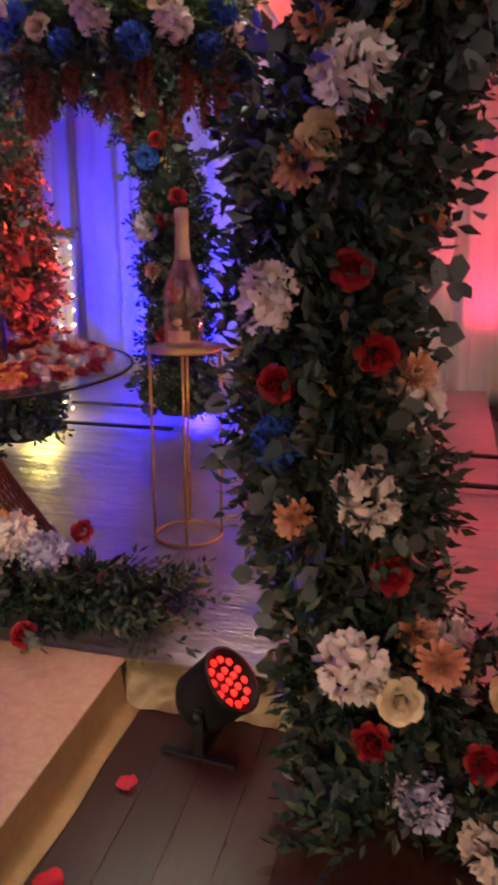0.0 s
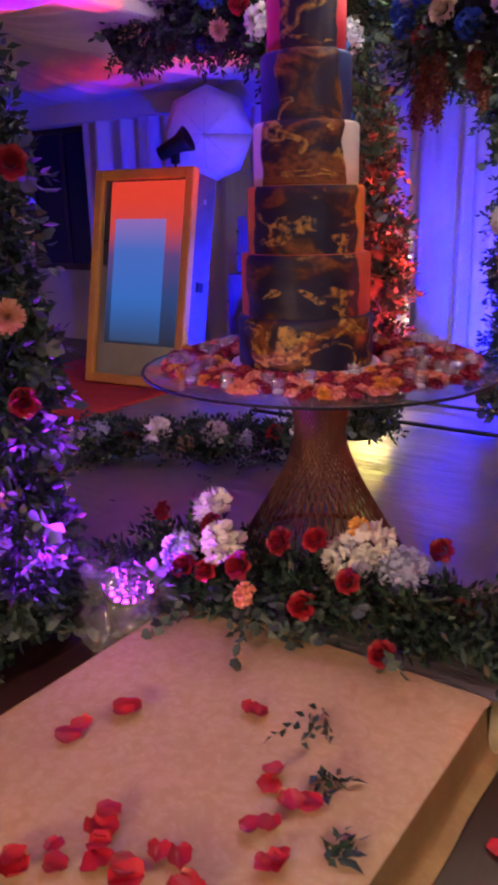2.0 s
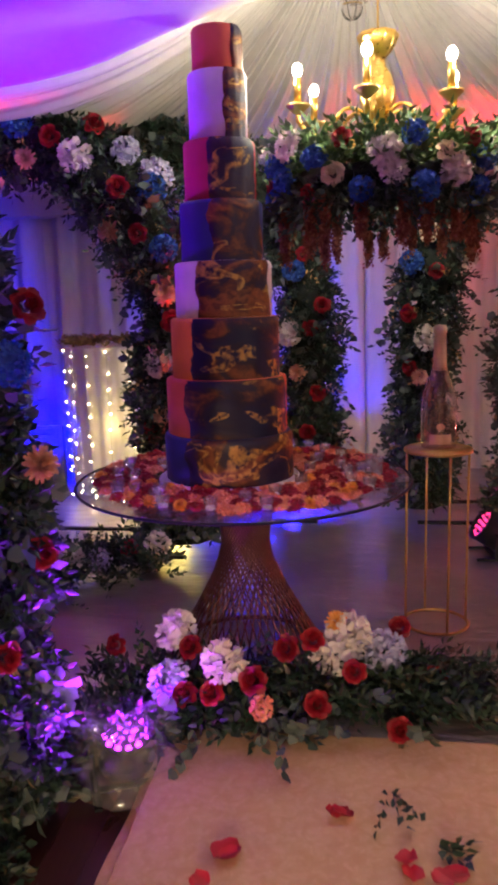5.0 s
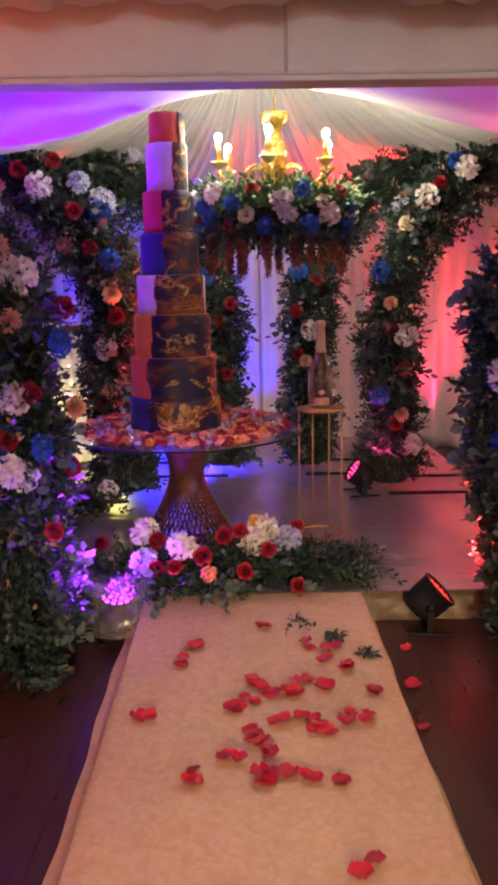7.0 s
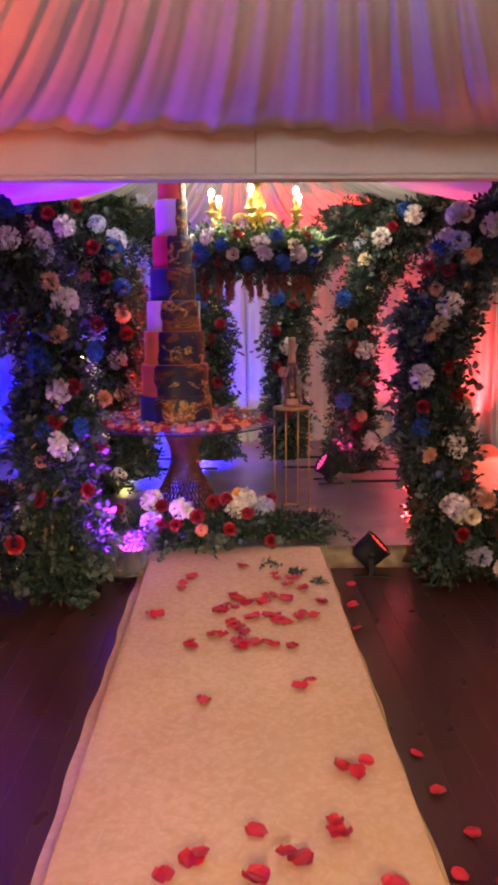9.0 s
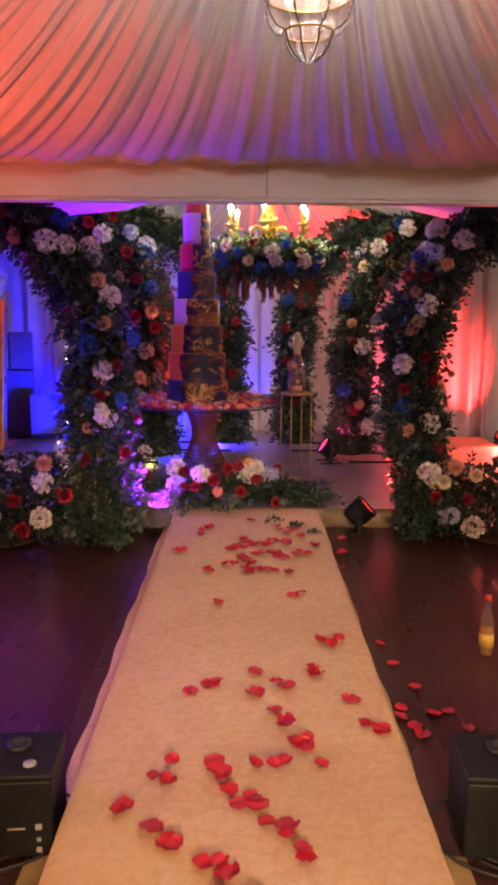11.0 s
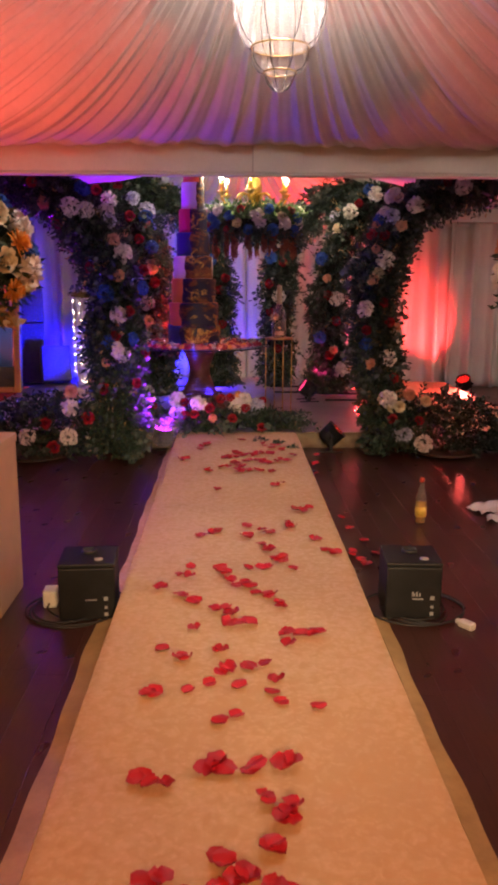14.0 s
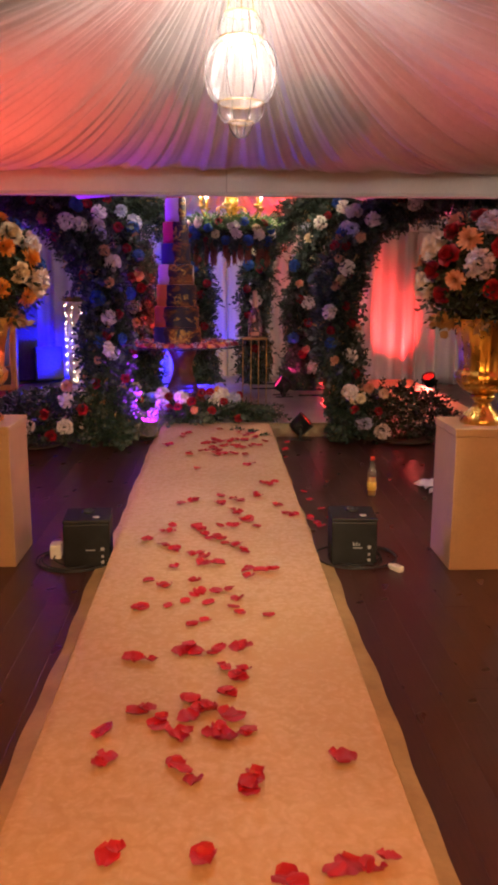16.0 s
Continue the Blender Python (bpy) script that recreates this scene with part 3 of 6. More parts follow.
# ---- the hall: floor, walls, drapes, ceiling ----
BACK = 6.75
part("floor", box("floor", -7, 7, -12, 7, -0.2, -0.012, BOARDS, 0))
tagged(bpy.data.objects["floor"], "dark brown varnished wooden floor boards", "floor", kind="structure")
floor_ob = bpy.data.objects["floor"]

for nm, args in (("wall_north", (-7.2, 7.2, 7.0, 7.2, -0.2, 4.4)), ("wall_south", (-7.2, 7.2, -12.2, -12, -0.2, 4.4)),
                 ("wall_west", (-7.2, -7.0, -12, 7.0, -0.2, 4.4)), ("wall_east", (7.0, 7.2, -12, 7.0, -0.2, 4.4))):
    tagged(part(nm, box(nm, *args, PLASTER, 0)), "plain pale plaster hall wall behind drapes", "wall", kind="structure")
tagged(part("ceiling", box("ceiling", -7.2, 7.2, -12.2, 7.2, 4.4, 4.6, PLASTER, 0)), "plain pale ceiling above the draped voile", "ceiling", kind="structure")


def drape(name, x0, x1, y, z0, z1, label, seed, folds=9.0, depth=0.045, group="white pipe drapes"):
    """A hanging pleated curtain along x, thick cloth."""
    r = random.Random(seed)
    ph = [r.uniform(0, 6.28) for _ in range(4)]
    w = x1 - x0

    def fn(u, v):
        x = x0 + w * u
        sway = 1 + 0.5 * (1 - v)
        d = depth * sway * (math.sin(folds * x * 2 + ph[0] + 0.5 * math.sin(3 * x + ph[1])) + 0.55 * math.sin(folds * 3.7 * x + ph[2] + 0.3 * v))
        foot = -0.10 * max(0, 0.06 - v) / 0.06 * (0.5 + 0.5 * math.sin(5 * x + ph[3]))
        return (x + 0.02 * math.sin(folds * 2 * x + ph[1]) * (1 - v), y + d + foot, z0 + (z1 - z0) * v)
    ob = thing(name, ((x0 + x1) / 2, y, z0), label, "curtain", group)
    count = max(1, round(w / 0.8))
    for k in range(count):
        lo, hi = k / count - (0.008 if k else 0), (k + 1) / count + 0.008
        me = grid_mesh("panel", lambda u, v: Vector(fn(lo + (hi - lo) * u, v)) - Vector(((x0 + x1) / 2, y - 0.006 * (k % 2), z0)), int(w * 46 / count), 16, VOILE)
        part("panel", me, ob).modifiers.new("cloth", "SOLIDIFY").thickness = 0.004
    part("heading", box("heading", -w / 2, w / 2, 0.015, 0.035, z1 - z0 - 0.07, z1 - z0 + 0.01, VOILE, 0.004), ob, "stitched heading tape")
    return ob


drape("drape", -5.68, -4.35, BACK - 0.05, 0.0, 2.62, "white pleated floor-length drape in violet light", 3)
drape("drape", -4.42, -1.1, BACK, 0.0, 2.62, "white pleated floor-length drape in blue light", 4)
drape("drape", -1.18, 0.2, BACK - 0.04, 0.0, 2.62, "white pleated drape washed deep blue", 5)
drape("drape", 0.14, 1.82, BACK, 0.0, 2.62, "white pleated drape behind the floral columns", 6)
drape("drape", 1.76, 3.42, BACK - 0.04, 0.0, 2.52, "white pleated drape washed with red light", 7, 6.5, 0.06)
drape("drape", 3.34, 7.0, BACK, 0.0, 2.52, "white pleated drape in soft pink light", 8)
tagged(part("trim", box("trim", -7, 7, BACK - 0.16, BACK + 0.1, 2.5, 2.78, PAINT_WHITE, 0.01)), "off-white header beam above the drapes", "beam", kind="structure")


window = thing("window_1", (-6.3, 6.98, 0.9), "dark night window between plaster and drape", "window", kind="structure")
part("pane", box("pane", -0.55, 0.55, -0.03, -0.02, 0.05, 1.55, NIGHT_GLASS, 0), window, "dark window glass")
for nm, a in (("frame_side", (-0.62, -0.55, -0.06, 0.0, 0, 1.6)), ("frame_side", (0.55, 0.62, -0.06, 0.0, 0, 1.6)), ("frame_head", (-0.548, 0.548, -0.06, 0.0, 1.55, 1.62)), ("frame_sill", (-0.548, 0.548, -0.10, 0.0, -0.02, 0.05)), ("mullion", (-0.025, 0.025, -0.055, -0.031, 0.05, 1.55))):
    part(nm, box(nm, *a, PLY, 0.004), window)


def beam(name, x0, x1, y0, y1, z0, z1):
    ob = thing(name, ((x0 + x1) / 2, (y0 + y1) / 2, z0), "off-white painted boxed ceiling beam", "beam", kind="structure")
    m = Matrix.Translation((-(x0 + x1) / 2, -(y0 + y1) / 2, -z0))
    part("casing", box("casing", x0, x1, y0, y1, z0, z1, PAINT_WHITE, 0.012), ob, m=m)
    part("bottom_trim", box("bottom_trim", x0, x1, y0 - 0.012, y1 + 0.012, z0 - 0.022, z0 - 0.002, PAINT_WHITE, 0.006), ob, m=m)
    return ob


beam("beam_1", -7, 7, 0.62, 0.70, 2.42, 2.74)
beam("beam_2", -7, 7, -4.95, -4.65, 2.42, 2.74)
for bx in (-2.3, 2.9):
    tagged(part("side_beam", box("side_beam", bx - 0.10, bx + 0.10, 0.93, 6.58, 2.66, 2.95, CEILING_CLOTH, 0.03)), "cloth-wrapped ceiling beam between two bays", "beam", kind="structure")
part("beam_joint", box("beam_joint", 0.145, 0.155, 0.605, 0.617, 2.425, 2.735, PLASTER, 0.002))
tagged(bpy.data.objects["beam_joint"], "thin vertical joint cover on the beam", "trim", kind="structure")


def ceiling_bay(name, x0, x1, y0, y1, px, py, zr, zp, label, seed, pleats=70):
    """Cloth gathered at a high point and pleated down to the four sides of its bay."""
    r = random.Random(seed)
    ph = [r.uniform(0, 6.28) for _ in range(6)]
    per = 2 * (x1 - x0 + y1 - y0)

    def rim(u):
        s = (u % 1.0) * per
        if s < x1 - x0:
            return Vector((x0 + s, y0))
        s -= x1 - x0
        if s < y1 - y0:
            return Vector((x1, y0 + s))
        s -= y1 - y0
        if s < x1 - x0:
            return Vector((x1 - s, y1))
        return Vector((x0, y1 - (s - (x1 - x0))))

    def fn(u, v):
        e = rim(u)
        q = 0.03 + 0.97 * v
        p = Vector((px, py)).lerp(e, q)
        sag = (1 - q) ** 1.75
        a = 2 * math.pi * u
        wob = 0.9 * math.sin(3 * a + ph[2]) + 0.7 * math.sin(7 * a + ph[3])
        gather = 2.2 * noise.noise((9 * math.cos(a), 9 * math.sin(a), ph[5]))
        fold = 0.9 * math.sin(pleats * a + wob * 3 + 2 * gather + ph[0]) + 1.1 * math.sin(pleats * 0.31 * a + ph[1] + wob + gather) + 0.35 * math.sin(pleats * 1.9 * a + ph[4] + gather) + 0.8 * gather
        amp = 0.021 * min(1, q * 2.2) * (1.0 - 0.60 * q * q)
        return (p.x, p.y, zr + (zp - zr) * sag + amp * fold - 0.10 * math.sin(math.pi * q) * (1 + 0.3 * math.sin(5 * a + ph[5])))
    ob = part(name, grid_mesh(name, fn, 1400, 22, CEILING_CLOTH))
    return tagged(ob, label, "ceiling drape", "gathered ceiling drapes", "structure")


ceiling_bay("ceiling_drape", -3.0, 3.4, -4.64, 0.60, 0.2, -1.88, 2.61, 3.62, "ivory voile gathered above the crystal lantern", 1, 130)
ceiling_bay("ceiling_drape", -2.3, 2.9, 0.93, 6.6, 0.12, 4.1, 2.76, 3.75, "ivory voile gathered above the flower chandelier", 2, 104)
ceiling_bay("ceiling_drape", -7.0, -2.31, 0.93, 6.6, -4.6, 3.7, 2.70, 3.3, "ivory voile bay in blue and violet light", 3, 50)
ceiling_bay("ceiling_drape", 2.91, 7.0, 0.93, 6.6, 4.9, 3.7, 2.70, 3.3, "ivory voile bay in red light", 4, 50)
ceiling_bay("ceiling_drape", -7.0, -3.01, -4.64, 0.61, -5.0, -1.9, 2.72, 3.3, "ivory voile bay beside the aisle", 5, 50)
ceiling_bay("ceiling_drape", 3.41, 7.0, -4.64, 0.61, 5.2, -1.9, 2.72, 3.3, "ivory voile bay beside the aisle", 6, 50)
ceiling_bay("ceiling_drape", -7.0, 7.0, -11.9, -4.96, 0.2, -7.6, 2.74, 3.7, "ivory voile gathered over the hall entrance", 7, 70)



def swag_fn(u, v):
    """Loose cloth between the beam and the mouth of the stage tent, sagging to both sides."""
    x, y = -2.18 + 4.96 * u, 0.72 + 2.13 * v
    d = abs(x - 0.14)
    lip = max(2.46, 2.95 - 0.25 * math.sqrt(d * d + 0.02))
    back = 2.78 + 0.012 * math.sin(11 * x)
    z = back + (lip - back) * v ** 1.3 - 0.05 * math.sin(math.pi * v) * min(1.0, d)
    ripple = 0.016 * math.sin(9 * y + 2.2 * x) + 0.012 * math.sin(5.3 * d + 6.5 * y) + 0.02 * noise.noise((x * 1.7, y * 2.0, 4.0))
    return (x, y + 0.05 * noise.noise((x * 1.5, 2.0, v)), z + ripple * min(1.0, 4 * v) * (0.4 + 0.5 * d) + 0.05 * max(0.0, v - 0.95) / 0.05)


tagged(part("ceiling_swag", grid_mesh("ceiling_swag", swag_fn, 150, 60, CEILING_CLOTH)), "ivory voile swag sagging behind the beam in violet light", "ceiling drape", "gathered ceiling drapes", "structure")

# ---- stage, aisle ----


def stage_top(u, v):
    x, y = -4.4 + 6.35 * u, 2.118 + 4.522 * v
    k = 0.010 * noise.noise((x * 2.3, y * 3.1, 0)) + 0.005 * noise.noise((x * 7, y * 9, 3))
    return (x, y, 0.15 + k)


stage = thing("stage", (0, 0, 0), "low stage covered in crinkled silver foil cloth", "stage", kind="structure")
part("foil_top", grid_mesh("foil_top", stage_top, 120, 90, FOIL), stage)
part("riser", box("riser", -4.38, 1.93, 2.17, 6.6, 0.0, 0.12, BLACK, 0.004), stage)


def skirt_fn(u, v):
    x = -4.4 + 6.35 * u
    w = 0.02 * noise.noise((x * 4, v * 2, 1)) + 0.016 * noise.noise((x * 13, v * 3, 5))
    return (x, 2.12 - 0.05 * (1 - v) ** 2 + w * (1.2 - v), 0.004 + 0.148 * v)


part("foil_skirt", grid_mesh("foil_skirt", skirt_fn, 300, 8, stuff_mat("champagne_foil_skirt", (0.08, 0.056, 0.032), (0.21, 0.15, 0.085), 6, 0.45, 0.25, 0.6, 0.010, 30)), stage)

# aisle of platform boxes under one brocade runner
aisle = thing("aisle_platform", (0.046, 0, 0), "raised aisle platform under a cream gold brocade runner", "platform", kind="structure")
part("base", box("base", -0.56, 0.56, -11.5, 2.12, 0.0, 0.135, BLACK, 0.004), aisle)


def runner_fn(u, v):
    y = -11.5 + 13.622 * v
    x = -0.588 + 1.176 * u
    k = 0.004 * noise.noise((x * 3, y * 1.5, 0)) + 0.0025 * noise.noise((x * 1.2, y * 9, 4))
    roll = -0.006 * max(0, abs(2 * u - 1) - 0.97) / 0.03
    return (x, y, 0.152 + k + roll)


part("runner", grid_mesh("runner", runner_fn, 60, 420, BROCADE), aisle, "cream gold brocade runner cloth")


def hem_fn(side, y0, y1, out, seed):
    def fn(u, v):
        y = y0 + (y1 - y0) * u
        w = 0.006 * math.sin(4.3 * y + seed) + 0.004 * math.sin(13 * y)
        if v < 0.55:
            x, z = 0.587 + 0.010 * (v / 0.55), 0.149 - 0.119 * v / 0.55
        else:
            q = (v - 0.55) / 0.45
            x, z = 0.597 + out * q, 0.030 - 0.026 * q ** 0.6
        return (side * (x + w * v), y, z)
    return fn


part("hem", grid_mesh("hem", hem_fn(1, -1.93, 2.08, 0.05, 0), 160, 10, GOLD_CLOTH), aisle, "gold satin hem down the side")
part("hem", grid_mesh("hem", hem_fn(-1, -1.68, 2.08, 0.085, 2), 160, 10, BROCADE), aisle, "brocade hem down the side")
part("hem", grid_mesh("hem", hem_fn(1, -11.5, -1.95, 0.11, 4), 200, 10, GOLD_CLOTH), aisle, "gold satin hem down the side")
part("hem", grid_mesh("hem", hem_fn(-1, -11.5, -1.95, 0.11, 5), 200, 10, GOLD_CLOTH), aisle, "gold satin hem down the side")

side_aisle = thing("side_platform", (2.85, 4.4, 0), "low side platform covered in pale cloth", "platform", kind="structure")
part("base", box("base", -0.44, 0.44, -1.95, 2.0, 0, 0.10, BLACK, 0.004), side_aisle)
part("runner", grid_mesh("side_runner", lambda u, v: (-0.47 + 0.94 * u, -2 + 4.05 * v, 0.112 + 0.003 * noise.noise((u * 4, v * 9, 0)) - 0.105 * (max(0, abs(2 * u - 1) - 0.94) / 0.06)), 40, 80, BROCADE), side_aisle)

# ---- floral hoops ----


def hoop(cx, cy, cz, side, blooms, label, seed, twigs=1500, extra=26, arc=(62, 298), R=1.2, size=1.15, upright=False, girth=1.0, lean=0.0):
    """A round metal hoop wrapped in greenery, open on one side, blooms set in it. side 1: its trunk is at -x."""
    r, rng = random.Random(seed), np.random.default_rng(seed)
    ob = thing("floral_hoop", (cx, cy, cz - R - 0.2), label, "floral arch", "round floral hoops")
    zc = R + 0.2

    def at(deg):
        a = radians(deg)
        if upright and deg > 180:
            k = (deg - 180) / (arc[1] - 180)
            return Vector((-side * (R - lean * k**1.5), 0, zc - k * (zc - 0.06)))
        return Vector((side * R * math.cos(a), 0, zc + R * math.sin(a)))
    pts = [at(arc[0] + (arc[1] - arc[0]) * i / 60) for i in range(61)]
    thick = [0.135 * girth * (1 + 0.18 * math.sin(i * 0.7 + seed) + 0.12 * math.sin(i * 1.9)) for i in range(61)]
    # dark core added inside the leaves so the hoop isn't see-through
    part("moss_core", tube("moss_core", pts, thick, CORE, 10), ob, "dark core added inside the hoop foliage")
    if cz > 1.5:
        for dy in (-0.28, 0.28):
            part("base_bar", box("base_bar", -0.5, 0.5, -0.02, 0.02, 0, 0.02, BLACK, 0.004), ob, "dark metal base bar of the hoop", pose(-side * (R - 0.45), dy, 0.004))
    else:
        part("base_plate", lathe("base_plate", [(0, 0), (0.30, 0), (0.30, 0.016), (0.29, 0.02), (0, 0.02)], PLY, 40), ob, "round plywood base plate", pose(-side * (R - 0.75), -0.05, 0.002))

    def scatter(n, spread):
        deg = rng.uniform(arc[0], arc[1], n)
        a = np.radians(deg)
        phi = rng.uniform(0, 2 * math.pi, n)
        rad = np.stack([side * np.cos(a), 0 * a, np.sin(a)], 1)
        out = rad * np.cos(phi)[:, None] + np.array([0, 1.0, 0]) * np.sin(phi)[:, None]
        tan = np.stack([-side * np.sin(a), 0 * a, np.cos(a)], 1) * rng.choice([-1, 1], n)[:, None]
        c = rad * R + np.array([0, 0, zc])
        if upright:
            down = deg > 180
            k = (deg[down] - 180) / (arc[1] - 180)
            c[down] = np.stack([-side * (R - lean * k**1.5), 0 * k, zc - k * (zc - 0.06)], 1)
            out[down] = np.stack([-side * np.cos(phi[down]), np.sin(phi[down]), 0 * k], 1)
            tan[down] = np.array([0, 0, 1.0]) * rng.choice([-1, 1], down.sum())[:, None]
        swell = 1 + 0.22 * np.sin(deg * 0.11 + seed) + 0.15 * np.sin(deg * 0.31)
        b = c + out * (girth * (0.085 + 0.075 * rng.random(n)))[:, None] * swell[:, None]
        w = out * 0.75 + tan * rng.uniform(0.0, 0.9, n)[:, None] + rng.normal(scale=spread, size=(n, 3))
        b[:, 2] = np.maximum(b[:, 2], 0.03)
        low = b[:, 2] < 0.15
        w[low, 2] = np.abs(w[low, 2])
        return b, w
    part("foliage", sprigs("hoop_foliage", *scatter(twigs, 0.3), LEAVES, rng, 10, 0.125, (0.044, 0.011), 0.35), ob, "dark green ruscus and olive foliage")
    part("eucalyptus", sprigs("hoop_eucalyptus", *scatter(twigs // 9, 0.25), EUCALYPTUS, rng, 7, 0.14, (0.052, 0.027), 0.5, True), ob, "grey-green round eucalyptus leaves")
    part("dry_foliage", sprigs("hoop_dry", *scatter(twigs // 26, 0.3), DRY_GOLD, rng, 7, 0.13, (0.045, 0.009), 0.7), ob, "dry golden leaf sprays")
    tagged(ob.children[-1], kind="stuff"), tagged(ob.children[-2], kind="stuff"), tagged(ob.children[-3], kind="stuff")
    for kind, x, z in blooms:
        lx, lz = x - cx, z - (cz - zc)
        d = Vector((lx, 0, lz - zc))
        off = (d.length - R) / 0.25
        off = max(-0.95, min(0.95, off))
        rad = d.normalized()
        if upright and lz < zc:
            rk = R - lean * max(0.0, 1 - lz / zc) ** 1.5
            off = max(-0.95, min(0.95, (lx * -side - rk) / 0.25))
            bloom(kind, Vector((-side * rk, 0, lz)) + Vector((-side * off * 0.21, -0.21 * math.sqrt(1 - off * off), 0)), Vector((-side * off, -1.2, 0.1)), ob, r, size)
            continue
        out = rad * off + Vector((0, -math.sqrt(1 - off * off), 0))
        place = Vector((0, 0, zc)) + rad * R + out * 0.215 * (0.3 + 0.7 * girth)
        bloom(kind, place, out + Vector((0, -0.3, 0.1)), ob, r, size)
    for _ in range(extra):
        deg, phi = r.uniform(*arc), r.uniform(0, 6.28)
        rad = Vector((side * math.cos(radians(deg)), 0, math.sin(radians(deg))))
        out = rad * math.cos(phi) + Vector((0, math.sin(phi), 0))
        if out.y < -0.35 or (upright and deg > 180):
            continue
        place = Vector((0, 0, zc)) + rad * R + out * 0.22
        if place.z < 0.08:
            continue
        bloom(r.choice(["white", "rose", "rose", "dahlia", "hydrangea", "cream", "lilac"]), place, out, ob, r)
    return ob


E_BLOOMS = [("dahlia", 1.27, 1.92), ("white", 1.38, 1.81), ("rose", 1.40, 1.74), ("dahlia", 1.25, 1.65), ("cream", 1.32, 1.70), ("white", 1.19, 1.38), ("rose", 1.41, 1.44),
            ("rose", 1.47, 1.26), ("rose", 1.21, 1.19), ("hydrangea", 1.21, 1.06), ("dahlia", 1.56, 1.20), ("white", 1.62, 1.15), ("white", 1.45, 0.94), ("dahlia", 1.26, 0.88),
            ("rose", 1.52, 0.75), ("cream", 1.40, 0.56), ("dahlia", 1.59, 0.60), ("cream", 1.51, 0.48), ("rose", 1.70, 0.35), ("lilac", 1.58, 0.22), ("white", 1.74, 0.52)]
E_TOP = [("white", 1.24, 2.32), ("rose", 1.12, 2.12), ("cream", 1.40, 2.46), ("lilac", 1.40, 2.22), ("dahlia", 1.26, 2.16), ("white", 1.62, 2.30), ("dahlia", 1.50, 2.12), ("rose", 1.9, 2.5),
         ("white", 2.05, 2.44), ("hydrangea", 1.16, 2.30), ("rose", 1.34, 2.05), ("white", 2.2, 0.24), ("rose", 2.0, 0.18), ("white", 1.9, 0.40), ("lilac", 2.35, 0.2)]
F_BLOOMS = [("dahlia", -1.52, 2.25), ("white", -1.30, 2.23), ("white", -1.17, 2.21), ("rose", -1.45, 2.08), ("lilac", -0.99, 2.14), ("white", -0.94, 2.27), ("dahlia", -0.95, 1.97), ("white", -0.88, 1.86),
            ("rose", -1.18, 1.73), ("dahlia", -0.92, 1.67), ("white", -0.93, 1.34), ("hydrangea", -1.03, 1.11), ("dahlia", -1.06, 0.93), ("rose", -0.96, 1.16), ("white", -1.40, 0.58), ("rose", -1.24, 0.50),
            ("white", -1.46, 0.27), ("dahlia", -1.38, 0.74), ("white", -1.82, 0.28), ("rose", -1.10, 0.70), ("rose", -1.60, 2.42), ("hydrangea", -1.20, 2.40), ("hydrangea", -1.04, 1.52), ("lilac", -0.9, 1.0)]
F_SIDE = [("dahlia", (-0.76, 1.60, 1.267)), ("rose", (-0.80, 1.70, 1.717)), ("hydrangea", (-0.80, 1.55, 1.56)), ("rose", (-0.80, 1.66, 0.98)), ("rose", (-0.86, 1.50, 0.72)), ("rose", (-0.90, 1.42, 1.36)), ("white", (-1.02, 1.42, 1.02)), ("hydrangea", (-0.88, 1.44, 1.12))]
A_BLOOMS = [("hydrangea", -1.78, 2.75), ("rose", -1.58, 2.65), ("dahlia", -1.75, 2.55), ("white", -1.43, 2.54), ("lilac", -1.17, 2.57), ("lilac", -1.0, 2.45), ("rose", -1.35, 2.73), ("rose", -1.20, 2.36),
            ("dahlia", -1.28, 2.12), ("hydrangea", -0.95, 2.01), ("rose", -1.10, 2.10), ("hydrangea", -1.02, 2.35), ("white", -1.03, 1.36), ("dahlia", -1.02, 1.04), ("rose", -1.13, 0.94), ("dahlia", -0.95, 1.75), ("rose", -0.92, 1.6)]
D_BLOOMS = [("white", 1.40, 2.45), ("cream", 1.25, 2.26), ("hydrangea", 1.06, 1.90), ("dahlia", 1.14, 1.66), ("rose", 1.16, 1.46), ("white", 1.28, 1.42), ("rose", 1.29, 1.15), ("dahlia", 1.26, 0.80), ("white", 1.36, 0.55), ("rose", 1.20, 0.73),
            ("hydrangea", 1.06, 0.95), ("white", 1.7, 2.65), ("rose", 1.5, 2.55), ("hydrangea", 1.62, 2.72)]
B_BLOOMS = [("hydrangea", -0.28, 1.89), ("rose", -0.07, 1.66), ("white", -0.34, 1.48), ("rose", -0.17, 1.51), ("dahlia", -0.27, 1.21), ("rose", -0.11, 1.07), ("rose", -0.20, 2.0), ("cream", -0.3, 2.2), ("rose", -0.2, 0.8)]
C_BLOOMS = [("hydrangea", 0.48, 1.93), ("rose", 0.66, 1.86), ("white", 0.61, 1.43), ("rose", 0.46, 1.59), ("dahlia", 0.55, 1.17), ("rose", 0.47, 1.23), ("cream", 0.6, 2.12), ("white", 0.72, 2.2), ("rose", 0.6, 0.75)]
hoop(2.50, 1.86, 1.42, 1, E_BLOOMS + E_TOP, "round hoop of dark foliage, white, red and peach blooms", 21, 3800, 12, upright=True, size=1.0, girth=0.84, lean=0.24)
hoop_west = hoop(-2.28, 1.70, 1.42, -1, [(k, 0.03 + 1.07 * (x - 0.03), 1.78 + 1.03 * (z - 1.78)) for k, x, z in F_BLOOMS], "round hoop of dark foliage with large white peonies", 22, 3600, 8, upright=True, size=1.05, girth=1.02)
r = random.Random(61)
